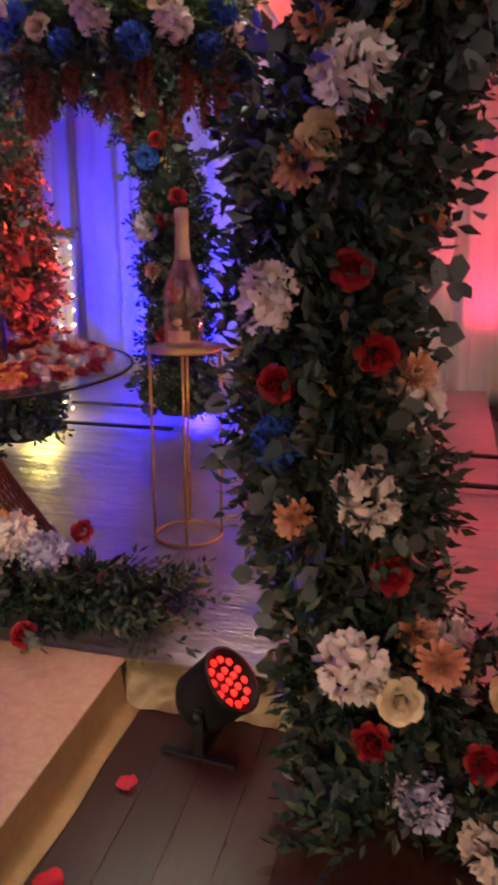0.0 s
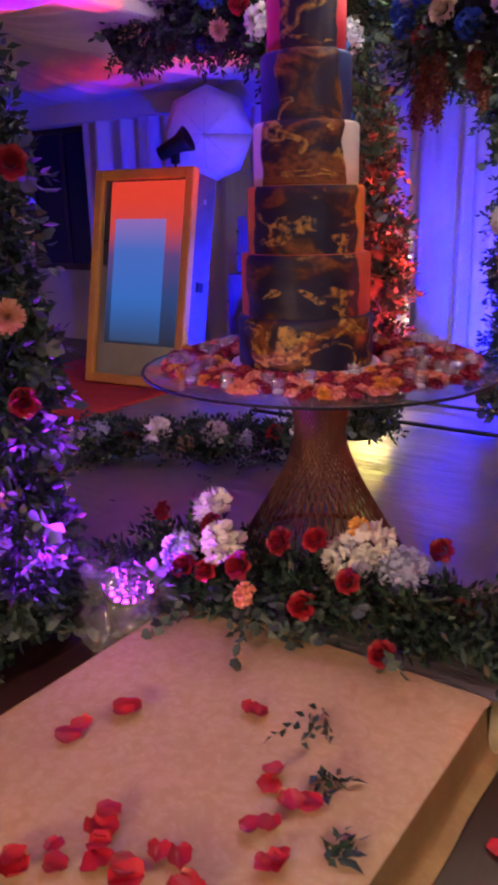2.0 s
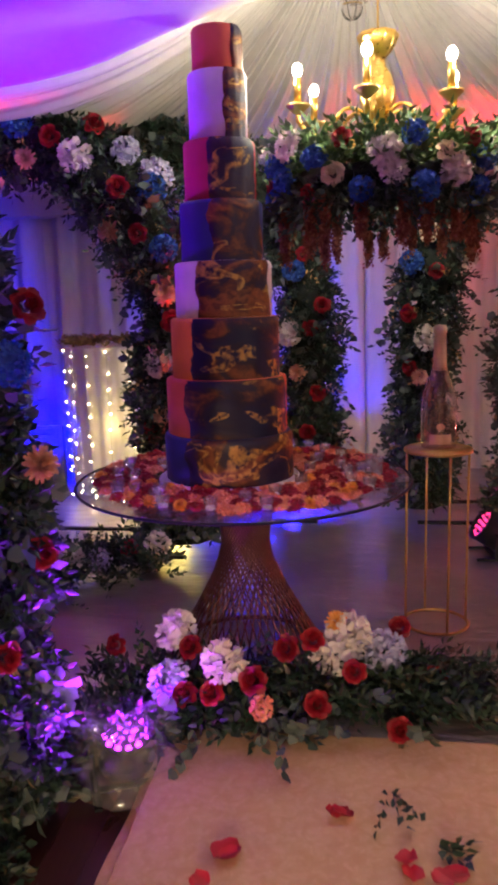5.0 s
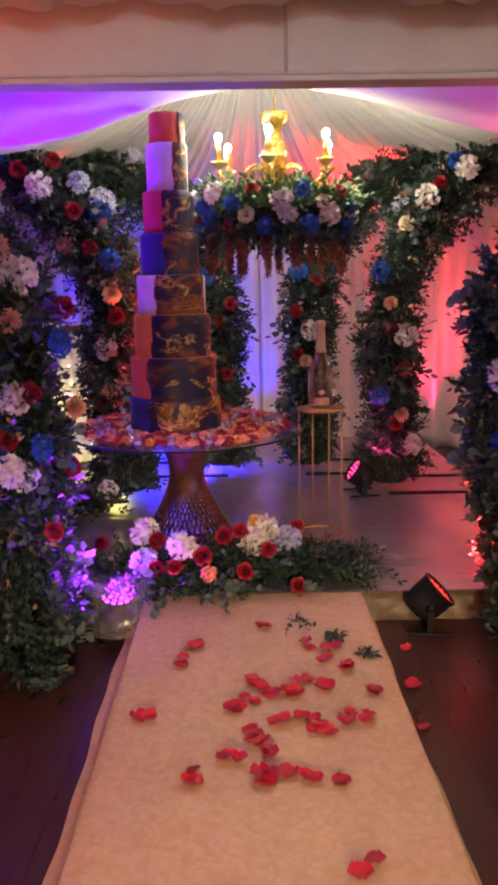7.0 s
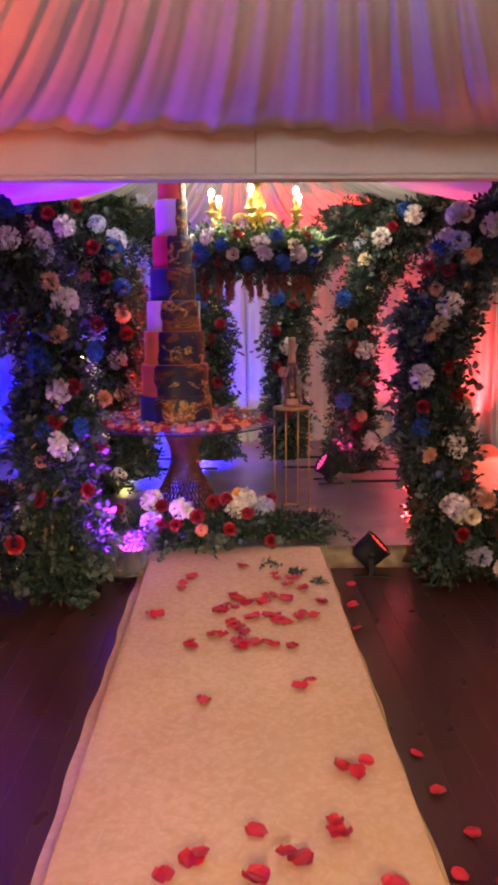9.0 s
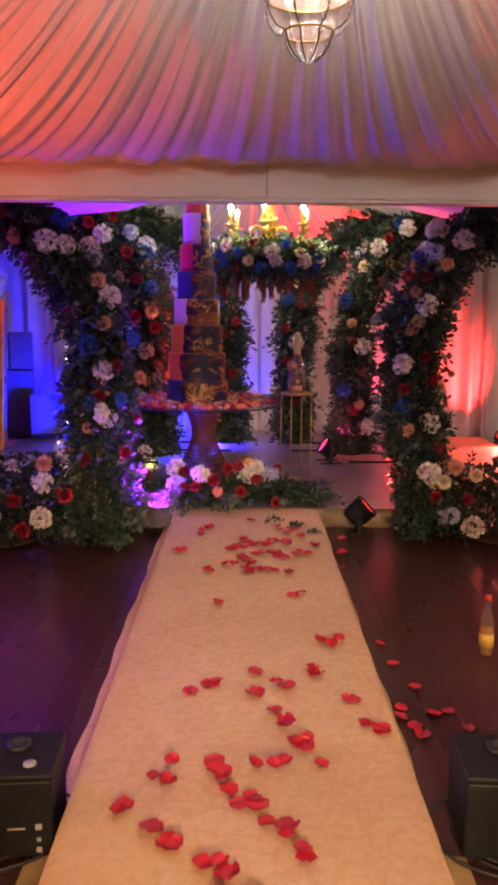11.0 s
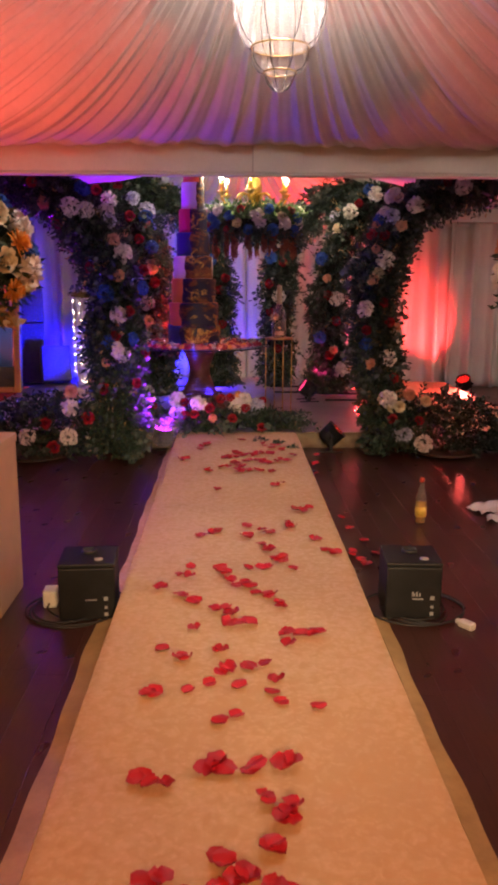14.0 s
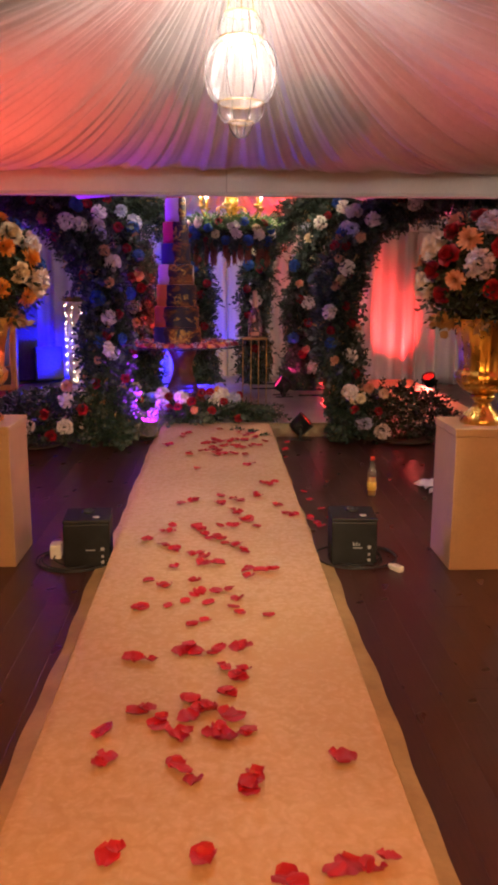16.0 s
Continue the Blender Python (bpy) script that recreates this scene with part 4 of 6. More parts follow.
for kind, place in F_SIDE:
    bloom(kind, Vector(place) - hoop_west.location, (0.9, -0.5, 0.1), hoop_west, r, 1.0)
hoop(-2.15, 4.25, 1.57, -1, A_BLOOMS, "round floral hoop on the foil stage in red light", 23, 2300, 26, (62, 262), upright=True, size=1.3, girth=1.22)
hoop(2.40, 4.35, 1.57, 1, D_BLOOMS, "round floral hoop on the stage beside the drapes", 24, 1700, 26, (62, 262), upright=True)
hoop(-1.38, 5.05, 1.57, -1, B_BLOOMS, "round floral hoop in front of the blue drape", 25, 1300, 20, (80, 262), upright=True)
hoop(1.80, 5.05, 1.57, 1, C_BLOOMS, "round floral hoop in front of the pale drape", 26, 1300, 20, (80, 262), upright=True)



def ground_spray(x0, x1, y, label, seed, n=520, height=0.20):
    """Loose foliage heaped on the floor at the foot of a hoop."""
    rng, r = np.random.default_rng(seed), random.Random(seed)
    ob = thing("ground_foliage", ((x0 + x1) / 2, y, 0.0), label, "foliage", "foliage heaps at the hoops")
    u = rng.uniform(-1, 1, n)
    b = np.stack([(x1 - x0) / 2 * u, rng.uniform(-0.26, 0.22, n), 0.02 + height * (1 - u**4) * rng.random(n)], 1)
    w = np.stack([0.7 * u + rng.normal(scale=0.5, size=n), -0.6 + rng.normal(scale=0.5, size=n), 0.25 + 0.4 * rng.random(n)], 1)
    tagged(part("leaf_sprays", sprigs("ground_sprays", b, w, LEAVES, rng, 10, 0.15, (0.045, 0.012), 0.4), ob, "dark green leaf sprays"), kind="stuff")
    m = n // 9
    tagged(part("eucalyptus", sprigs("ground_eucalyptus", b[:m], w[:m], EUCALYPTUS, rng, 7, 0.15, (0.05, 0.026), 0.5, True), ob, "grey round eucalyptus leaves"), kind="stuff")
    return ob


west_heap = ground_spray(-2.45, -0.95, 1.62, "heap of dark foliage and pale blooms under a hoop", 51, 680, 0.50)
r = random.Random(54)
for kind, x, z in (("white", -1.44, 0.52), ("white", -1.46, 0.25), ("white", -1.83, 0.25), ("dahlia", -1.42, 0.66), ("rose", -1.28, 0.43), ("rose", -1.66, 0.38), ("rose", -1.60, 0.16)):
    bloom(kind, (x + 1.70, -0.27, z), (r.uniform(-0.2, 0.2), -1, 0.35), west_heap, r, 1.1)
east_heap = ground_spray(1.38, 2.62, 1.84, "heap of dark foliage on the floor under a hoop", 52, 620, 0.52)
r = random.Random(53)
for kind, x, z in (
    ("white", 1.40, 0.57),
    ("dahlia", 1.59, 0.61),
    ("cream", 1.51, 0.50),
    ("lilac", 1.58, 0.24),
    ("rose", 1.70, 0.37),
    ("white", 1.75, 0.15),
    ("rose", 1.45, 0.38),
    ("cream", 1.75, 0.55),
):
    bloom(kind, (x - 2.0 + 0.03, -0.27, z), (r.uniform(-0.3, 0.1), -1, 0.35), east_heap, r)

# ---- garland on the stage floor ----
garland = thing("floor_garland", (-1.62, 3.50, 0.155), "low garland of dark foliage and pale blooms on the stage", "garland", rz=30)
rg, rng = random.Random(41), np.random.default_rng(41)
n = 620
b = np.stack([rng.uniform(-0.75, 0.70, n), rng.normal(scale=0.11, size=n), 0.02 + 0.15 * rng.random(n)], 1)
w = np.stack([rng.normal(scale=0.7, size=n), -0.3 + rng.normal(scale=0.6, size=n), 0.5 + rng.normal(scale=0.35, size=n)], 1)
tagged(part("foliage", sprigs("garland_foliage", b, w, LEAVES, rng, 10, 0.14, (0.044, 0.011), 0.4), garland, "dark green ruscus and olive foliage"), kind="stuff")
for k in range(9):
    bloom(("white", "lilac", "rose", "white", "dahlia")[k % 5], (-0.7 + 0.17 * k, -0.12 + rg.uniform(-0.04, 0.04), 0.14 + rg.uniform(-0.03, 0.06)), (rg.uniform(-0.3, 0.3), -0.7, 0.6), garland, rg, 1.1)

# ---- cake table ----
TX, TY, TZ = -0.345, 2.785, 0.963
table = thing("cake_table", (TX, TY, 0.152), "round glass table on a twisted copper rod base", "table")
TH = TZ - 0.152
part("glass_top", lathe("glass_top", [(0.0, TH - 0.014), (0.703, TH - 0.014), (0.712, TH - 0.011), (0.712, TH - 0.003), (0.703, TH), (0.0, TH)], TOP_GLASS, 64), table, "clear round glass tabletop")
part("rim", tube("rim", [(0.714 * math.cos(6.28318 * k / 72), 0.714 * math.sin(6.28318 * k / 72), TH - 0.007) for k in range(72)], 0.006, BLACK, 6, True), table, "dark rim of the glass")
part("foot_ring", tube("foot_ring", [(0.35 * math.cos(6.28318 * k / 48), 0.35 * math.sin(6.28318 * k / 48), 0.014) for k in range(48)], 0.012, COPPER, 8, True), table)
part("top_ring", tube("top_ring", [(0.185 * math.cos(6.28318 * k / 48), 0.185 * math.sin(6.28318 * k / 48), TH - 0.028) for k in range(48)], 0.010, COPPER, 8, True), table)
for turn in (1, -1):
    rod = tube("rod", [Vector((0.35, 0, 0.014)).lerp(Vector((0.185 * math.cos(turn * 2.25), 0.185 * math.sin(turn * 2.25), TH - 0.028)), k / 4) for k in range(5)], 0.0042, COPPER, 5)
    for k in range(46):
        part("rod", rod, table, m=pose(0, 0, 0, 0, 0, 360 * k / 46 + (3 if turn < 0 else 0)))

# ---- cake ----
CX, CY = -0.402, 2.763
cake = thing("tiered_cake", (CX, CY, TZ + 0.002), "tall eight-tier cake with a marbled bronze and navy panel", "cake")
part("board", lathe("board", [(0, 0), (0.30, 0), (0.302, 0.006), (0.298, 0.012), (0, 0.012)], WHITE_PLASTIC, 48), cake, "round white cake board")
# top height, radius, plain colour, panel from and to in degrees round from the front
TIERS = [(1.173, 0.268, (0.02, 0.022, 0.14), -31, 100), (1.405, 0.252, (0.66, 0.12, 0.055), -32, 83), (1.647, 0.224, (0.80, 0.27, 0.03), -28, 88), (1.868, 0.199, (0.78, 0.68, 0.66), -22, 75),
         (2.102, 0.168, (0.022, 0.03, 0.16), -6, 76), (2.333, 0.144, (0.58, 0.035, 0.07), -9, 77), (2.590, 0.117, (0.70, 0.60, 0.74), 20, 76), (2.755, 0.096, (0.66, 0.11, 0.045), 46, 100)]
BRONZE = (-0.05, -0.03, -0.04, 0.09, 0.03, -0.01, 0.03, 0.08)


def panel_mesh(rad, height, zbase, a0, a1, material):
    """A ragged sheet of marbled fondant wrapped round part of a tier, a little proud of it."""
    na, nz = 40, 12

    def fn(u, v):
        zz = zbase + height * v
        lo = radians(a0) + 0.16 * noise.noise((zz * 9, 1.0, rad)) + 0.06 * noise.noise((zz * 34, 4.0, rad))
        hi = radians(a1) + 0.13 * noise.noise((zz * 9, 7.0, rad)) + 0.05 * noise.noise((zz * 34, 2.0, rad))
        a = lo + (hi - lo) * u
        edge = min(1.0, 9 * u, 9 * (1 - u))
        rr = rad + 0.0015 + 0.0075 * math.sqrt(edge) + 0.0025 * noise.noise((a * 5, zz * 16, 3.0))
        lip = 0.010 * max(0.0, v - 0.9) / 0.1
        return ((rr - lip) * math.sin(a), -(rr - lip) * math.cos(a), 0.002 + (height - 0.003) * v)
    return grid_mesh("marbled_panel", fn, na, nz, material)


z0 = 0.012
for n, (ztop, rad, plain, a0, a1) in enumerate(TIERS):
    z1 = ztop - TZ - 0.002
    hh = z1 - z0
    me = lathe("tier", [(0, 0), (rad - 0.004, 0), (rad, 0.004), (rad, hh * 0.5), (rad, hh - 0.014), (rad - 0.004, hh - 0.004), (rad - 0.014, hh), (0, hh)], fondant_mat("plain_fondant", plain), 64)
    tier = part("tier", me, cake, ("navy", "coral", "orange", "white", "navy blue", "crimson", "pale lilac", "coral red")[n] + " fondant tier with a marbled panel", pose(0, 0, z0))
    part("marbled_panel", panel_mesh(rad, hh, z0, a0, a1, marble_mat("marbled_fondant", BRONZE[n], z0)), tier, "ragged bronze, navy and gold marbled panel")
    z0 = z1 - 0.001

# flower heads and votive cups on the glass
r = random.Random(5)
spots = []


def free_spot(rad_min, rad_max, gap):
    for _ in range(400):
        a, d = r.uniform(0, 6.283), math.sqrt(r.uniform(rad_min**2, rad_max**2))
        x, y = TX + d * math.cos(a), TY + d * math.sin(a)
        if (x - CX) ** 2 + (y - CY) ** 2 > 0.345**2 and all((x - p) ** 2 + (y - q) ** 2 > ((gap + g) / 2) ** 2 for p, q, g in spots):
            spots.append((x, y, gap))
            return x, y
    return None


cup = lathe("cup", [(0.0, 0.0), (0.020, 0.0), (0.022, 0.003), (0.027, 0.055), (0.0255, 0.055), (0.021, 0.008), (0.0, 0.007)], CLEAR, 16)
candle = lathe("candle", [(0.0, 0.009), (0.0185, 0.009), (0.019, 0.020), (0.0, 0.021)], P_WHITE, 12)
for k in range(44):
    s = free_spot(0.05, 0.61, 0.058)
    if s:
        v = thing("votive_cup", (s[0], s[1], TZ + 0.002), "small clear glass votive cup on the cake table", "candle holder", "votive cups on the cake table")
        part("cup", cup, v)
        part("candle", candle, v, "low white tealight")
for k in range(230):
    s = free_spot(0.0, 0.62, 0.044)
    if s:
        kind = r.choice(["scarlet"] * 6 + ["coral"] * 5 + ["orange"])
        ob = bloom(kind, (s[0], s[1], TZ + 0.016), (r.uniform(-0.4, 0.4), r.uniform(-0.5, 0.2), 1), None, r, 0.66)
        tagged(ob, KIND_LABELS[kind] + " laid on the glass cake table", "flower", "flower heads on the cake table")

# ---- bouquet at the foot of the table ----
BQ = thing("floor_bouquet", (0.0, 2.20, 0.152), "loose floor bouquet of white peonies, red roses and foliage", "flower arrangement")
r, rng = random.Random(8), np.random.default_rng(8)
n = 640
u = rng.uniform(-1, 1, n)
bx = -0.05 + 0.62 * u
hgt = 0.15 * np.sqrt(np.clip(1 - u**2, 0, 1))
b = np.stack([bx, 0.06 - 0.16 * rng.random(n) + 0.22 * rng.random(n) + 0.12 * u, 0.02 + hgt * rng.random(n)], 1)
w = np.stack([0.9 * u + rng.normal(scale=0.45, size=n), -0.5 + rng.normal(scale=0.5, size=n), 0.30 + rng.normal(scale=0.3, size=n)], 1)
tagged(part("foliage", sprigs("bouquet_foliage", b, w, LEAVES, rng, 10, 0.16, (0.045, 0.010), 0.5), BQ, "dark green ruscus sprays"), kind="stuff")
n = 80
b2 = np.stack([rng.uniform(0.15, 0.62, n), rng.uniform(-0.02, 0.36, n), rng.uniform(0.03, 0.14, n)], 1)
w2 = np.stack([1.0 + rng.normal(scale=0.3, size=n), 0.1 + rng.normal(scale=0.4, size=n), 0.12 + rng.normal(scale=0.2, size=n)], 1)
tagged(part("trailing_foliage", sprigs("bouquet_trailing", b2, w2, LEAVES, rng, 14, 0.26, (0.045, 0.010), 0.3), BQ, "long trailing ruscus branches"), kind="stuff")
n = 18
b3 = np.stack([rng.uniform(-0.5, 0.3, n), rng.uniform(-0.25, 0.0, n), rng.uniform(0.03, 0.16, n)], 1)
w3 = np.stack([rng.normal(scale=0.5, size=n), -0.8 + rng.normal(scale=0.3, size=n), 0.1 + rng.normal(scale=0.25, size=n)], 1)
tagged(part("eucalyptus", sprigs("bouquet_eucalyptus", b3, w3, EUCALYPTUS, rng, 8, 0.17, (0.04, 0.02), 0.4, True), BQ, "grey eucalyptus sprays"), kind="stuff")
n = 90
b4 = np.stack([rng.uniform(-0.85, -0.50, n), rng.uniform(-0.32, 0.25, n), rng.uniform(0.0, 0.10, n)], 1)
w4 = np.stack([-0.6 + rng.normal(scale=0.4, size=n), -0.2 + rng.normal(scale=0.4, size=n), 0.7 + rng.normal(scale=0.3, size=n)], 1)
tagged(part("side_foliage", sprigs("bouquet_side", b4, w4, LEAVES, rng, 11, 0.17, (0.045, 0.010), 0.3), BQ, "upright ruscus sprays round the light"), kind="stuff")
BOUQUET = [("white", -0.56, 2.36, 0.43), ("white", -0.33, 2.12, 0.42), ("lilac", -0.54, 2.13, 0.33), ("rose", -0.80, 2.33, 0.37), ("rose", -0.48, 2.23, 0.42), ("rose", -0.22, 2.05, 0.39),
           ("rose", -0.37, 2.06, 0.33), ("rose", -0.47, 2.06, 0.32), ("rose", -0.11, 2.14, 0.47), ("rose", -0.02, 2.22, 0.47), ("white", 0.05, 2.33, 0.37), ("white", 0.11, 2.39, 0.42), ("lilac", 0.24, 2.37, 0.36),
           ("rose", 0.13, 2.18, 0.37), ("coral", -0.19, 2.04, 0.29), ("orange", 0.06, 2.39, 0.47), ("rose", 0.31, 2.54, 0.39), ("rose", 0.45, 2.42, 0.24), ("rose", 0.29, 2.11, 0.19), ("rose", 0.00, 2.10, 0.28)]
for kind, x, y, z in BOUQUET:
    bloom(kind, (x, y - 2.23, z - 0.132), (0.3 * x, -0.75, 0.6), BQ, r, 1.15 if kind in ("white", "lilac") else 0.95)

# ---- champagne on its stand ----
stand = thing("bottle_stand", (0.515, 3.15, 0.155), "slim round gold metal plant stand", "stand")
SH = 1.02 - 0.155
ring = [(0.15 * math.cos(6.28318 * k / 40), 0.15 * math.sin(6.28318 * k / 40), 0) for k in range(40)]
part("base_ring", tube("base_ring", ring, 0.008, OLD_GOLD, 8, True), stand, m=pose(0, 0, 0.008))
part("top_ring", tube("top_ring", ring, 0.009, OLD_GOLD, 8, True), stand, m=pose(0, 0, SH - 0.012))
part("tray", lathe("tray", [(0, SH - 0.012), (0.142, SH - 0.012), (0.142, SH - 0.006), (0, SH - 0.006)], OLD_GOLD, 40), stand)
for a in (15, 105, 195, 285):
    part("leg", tube("leg", [(0.15 * math.cos(radians(a)), 0.15 * math.sin(radians(a)), 0.008 + (SH - 0.02) * k / 3) for k in range(4)], 0.0065, OLD_GOLD, 6), stand)
champ = thing("champagne_bottle", (0.515, 3.15, 1.0155), "large clear pink champagne bottle with gold foil neck", "bottle")
part("glass", lathe("glass", [(0.0, 0.012), (0.05, 0.0), (0.077, 0.006), (0.081, 0.02), (0.081, 0.20), (0.076, 0.245), (0.06, 0.30), (0.042, 0.34), (0.031, 0.375), (0.028, 0.42), (0.0, 0.42)], ROSE_GLASS, 40), champ)
part("foil", lathe("foil", [(0.033, 0.36), (0.0305, 0.40), (0.0275, 0.47), (0.0265, 0.525), (0.030, 0.53), (0.030, 0.55), (0.024, 0.562), (0.0, 0.565)], stuff_mat("pale_gold_foil", (0.52, 0.40, 0.24), (0.68, 0.54, 0.36), 9, 0.4, 0.5), 24), champ, "gold foil over neck and cork")
part("label", grid_mesh("label", lambda u, v: (0.0825 * math.sin(-0.62 + 1.24 * u), -0.0825 * math.cos(-0.62 + 1.24 * u), 0.030 + 0.045 * v), 12, 4, LABEL_PINK), champ, "copper label with an oval crest")
part("crest", grid_mesh("crest", lambda u, v: (0.083 * math.sin((-0.25 + 0.5 * u) * math.sin(math.pi * (0.08 + 0.84 * v))), -0.083 * math.cos((-0.25 + 0.5 * u)), 0.095 + 0.03 * v), 8, 6, LABEL_PINK), champ, "oval gold crest")

# ---- flower chandelier ----
chand = thing("chandelier", (0.24, 3.38, 2.08), "gold candle-arm chandelier dressed with flowers", "chandelier")
part("stem", lathe("stem", [(0.0, 0.28), (0.03, 0.28), (0.05, 0.33), (0.035, 0.38), (0.055, 0.43), (0.075, 0.50), (0.078, 0.56), (0.062, 0.62), (0.036, 0.66), (0.032, 0.69), (0.05, 0.71), (0.072, 0.74), (0.088, 0.775), (0.092, 0.79), (0.086, 0.80), (0.0, 0.80)], GOLD, 32, 10, 0.05), chand, "fluted gold baluster stem")
part("hook", tube("hook", [(0, 0, 0.80 + 0.05 * k) for k in range(24)], 0.006, OLD_GOLD, 6), chand)
for k in range(6):
    a = radians(60 * k + 22)
    c, s = math.cos(a), math.sin(a)
    arm = [(c * d, s * d, z) for d, z in ((0.04, 0.36), (0.12, 0.32), (0.20, 0.31), (0.29, 0.33), (0.35, 0.37), (0.385, 0.42), (0.385, 0.45))]
    part("arm", tube("arm", arm, 0.013, GOLD, 8), chand)
    part("curl", tube("curl", [(c * (0.13 + 0.07 * math.cos(q * 0.5)), s * (0.13 + 0.07 * math.cos(q * 0.5)), 0.42 + 0.06 * math.sin(q * 0.5)) for q in range(12)], 0.010, GOLD, 6), chand)
    m = pose(0.385 * c, 0.385 * s, 0)
    part("drip_cup", lathe("drip_cup", [(0.012, 0.44), (0.03, 0.455), (0.052, 0.475), (0.055, 0.485), (0.0, 0.483)], OLD_GOLD, 20), chand, m=m)
    part("candle", lathe("candle", [(0.017, 0.483), (0.017, 0.595), (0.014, 0.60), (0.0, 0.60)], GOLD, 16), chand, m=m)
    part("bulb", lathe("bulb", [(0.008, 0.60), (0.019, 0.610), (0.024, 0.628), (0.021, 0.646), (0.012, 0.658), (0.0, 0.660)], glow_mat("warm_bulb", (1, 0.88, 0.66), 5), 14), chand, "lit round bulb", m)
    point_lamp("bulb_glow", (0.24 + 0.47 * c, 3.38 + 0.47 * s, 2.08 + 0.62), 3.5, (1, 0.90, 0.60), 0.03)
r, rng = random.Random(9), np.random.default_rng(9)
n = 560
a = rng.uniform(0, 2 * math.pi, n)
d = 0.29 + 0.15 * rng.random(n)
b = np.stack([d * np.cos(a), d * np.sin(a), 0.14 + 0.15 * rng.random(n)], 1)
w = np.stack([0.7 * np.cos(a) + rng.normal(scale=0.4, size=n), 0.7 * np.sin(a) + rng.normal(scale=0.4, size=n), 0.7 + rng.normal(scale=0.3, size=n)], 1)
tagged(part("foliage", sprigs("chandelier_green", b, w, FRESH, rng, 9, 0.13, (0.045, 0.011), 0.2), chand, "fresh green leaf sprays"), kind="stuff")
b = b * np.array([1.05, 1.05, 0.5])
tagged(part("dark_foliage", sprigs("chandelier_dark", b, w * np.array([1, 1, -0.5]), LEAVES, rng, 9, 0.11, (0.042, 0.011), 0.8), chand, "dark green leaf sprays"), kind="stuff")
# dark core ring added to back the blooms and leaves
part("ring", tube("ring", [(0.38 * math.cos(6.28318 * k / 40), 0.38 * math.sin(6.28318 * k / 40), 0.15) for k in range(40)], 0.045, CORE, 8, True), chand, "dark core ring added behind the blooms")
for k in range(44):
    a = 2 * math.pi * k / 44 + r.uniform(-0.05, 0.05)
    lvl = (0.07, 0.21, 0.14, 0.28)[k % 4]
    kind = r.choice(["hydrangea", "hydrangea", "rose"]) if lvl < 0.12 else r.choice(["white", "white", "rose", "cream", "hydrangea"])
    o = Vector((math.cos(a), math.sin(a), 0.7 if lvl > 0.18 else 0.0))
    bloom(kind, (0.49 * math.cos(a), 0.49 * math.sin(a), lvl), o, chand, r, 0.88)
tassel_rng = np.random.default_rng(4)
for k in range(18):
    a = 2 * math.pi * k / 18 + r.uniform(-0.12, 0.12)
    L = r.uniform(0.15, 0.30)
    nn = 230
    t = tassel_rng.random(nn)
    b = np.stack([tassel_rng.normal(scale=0.010, size=nn), tassel_rng.normal(scale=0.010, size=nn), 0.02 - L * t], 1)
    w = np.stack([tassel_rng.normal(scale=0.16, size=nn), tassel_rng.normal(scale=0.16, size=nn), -np.ones(nn)], 1)
    part("amaranth_tassel", sprigs("amaranth", b, w, AMARANTH, tassel_rng, 4, 0.045, (0.016, 0.006), 0.2), chand, "hanging dusky red amaranth tassel", pose(0.44 * math.cos(a), 0.44 * math.sin(a), 0.08))

# ---- crystal lanterns ----


def lantern(x, y, z, cord, label):
    ob = thing("pendant_lantern", (x, y, z), label, "pendant lamp", "crystal pendant lanterns")
    crown = [(0.0, 0.62), (0.085, 0.62), (0.098, 0.60), (0.122, 0.56), (0.124, 0.53), (0.112, 0.50)]
    globe = [(0.112, 0.50), (0.150, 0.47), (0.185, 0.42), (0.200, 0.36), (0.200, 0.31), (0.185, 0.25), (0.158, 0.20), (0.122, 0.175)]
    lower = [(0.122, 0.175), (0.124, 0.14), (0.116, 0.11), (0.095, 0.085), (0.068, 0.075)]
    tip = [(0.068, 0.075), (0.060, 0.045), (0.040, 0.015), (0.016, 0.0), (0.0, 0.0)]
    for nm, prof in (("crown", crown), ("globe", globe), ("lower_cup", lower), ("tip", tip)):
        part(nm, lathe(nm, prof, CRYSTAL, 48, 8, 0.025), ob, "lobed hammered crystal glass").visible_shadow = False
    whole = crown[1:] + globe[1:] + lower[1:] + tip[1:-1]
    for k in range(8):
        a = radians(45 * k + 22.5)
        part("rib", tube("rib", [((q + 0.003) * 1.0 * math.cos(a), (q + 0.003) * math.sin(a), zz) for q, zz in whole], 0.0024, RUBBER, 5), ob, "thin dark wire rib")
    for q, zz in ((0.126, 0.175), (0.072, 0.075), (0.114, 0.50), (0.088, 0.622)):
        part("band", tube("band", [(q * math.cos(6.28318 * k / 32), q * math.sin(6.28318 * k / 32), zz) for k in range(32)], 0.0035, OLD_GOLD, 5, True), ob)
    part("bulb", lathe("bulb", [(0.0, 0.42), (0.025, 0.43), (0.036, 0.455), (0.032, 0.48), (0.015, 0.50), (0.0, 0.503)], glow_mat("lantern_bulb", (1, 0.90, 0.78), 10), 16), ob, "lit frosted bulb")
    for k in range(3):
        a = radians(120 * k + 30)
        part("chain", tube("chain", [(0.085 * math.cos(a) * (1 - q), 0.085 * math.sin(a) * (1 - q), 0.62 + cord * q) for q in (0, 0.5, 1)], 0.003, OLD_GOLD, 5), ob)
    part("cord", tube("cord", [(0, 0, 0.62 + cord), (0, 0, (0.62 + cord + 4.41 - z) / 2), (0, 0, 4.41 - z)], 0.004, OLD_GOLD, 5), ob)
    return ob


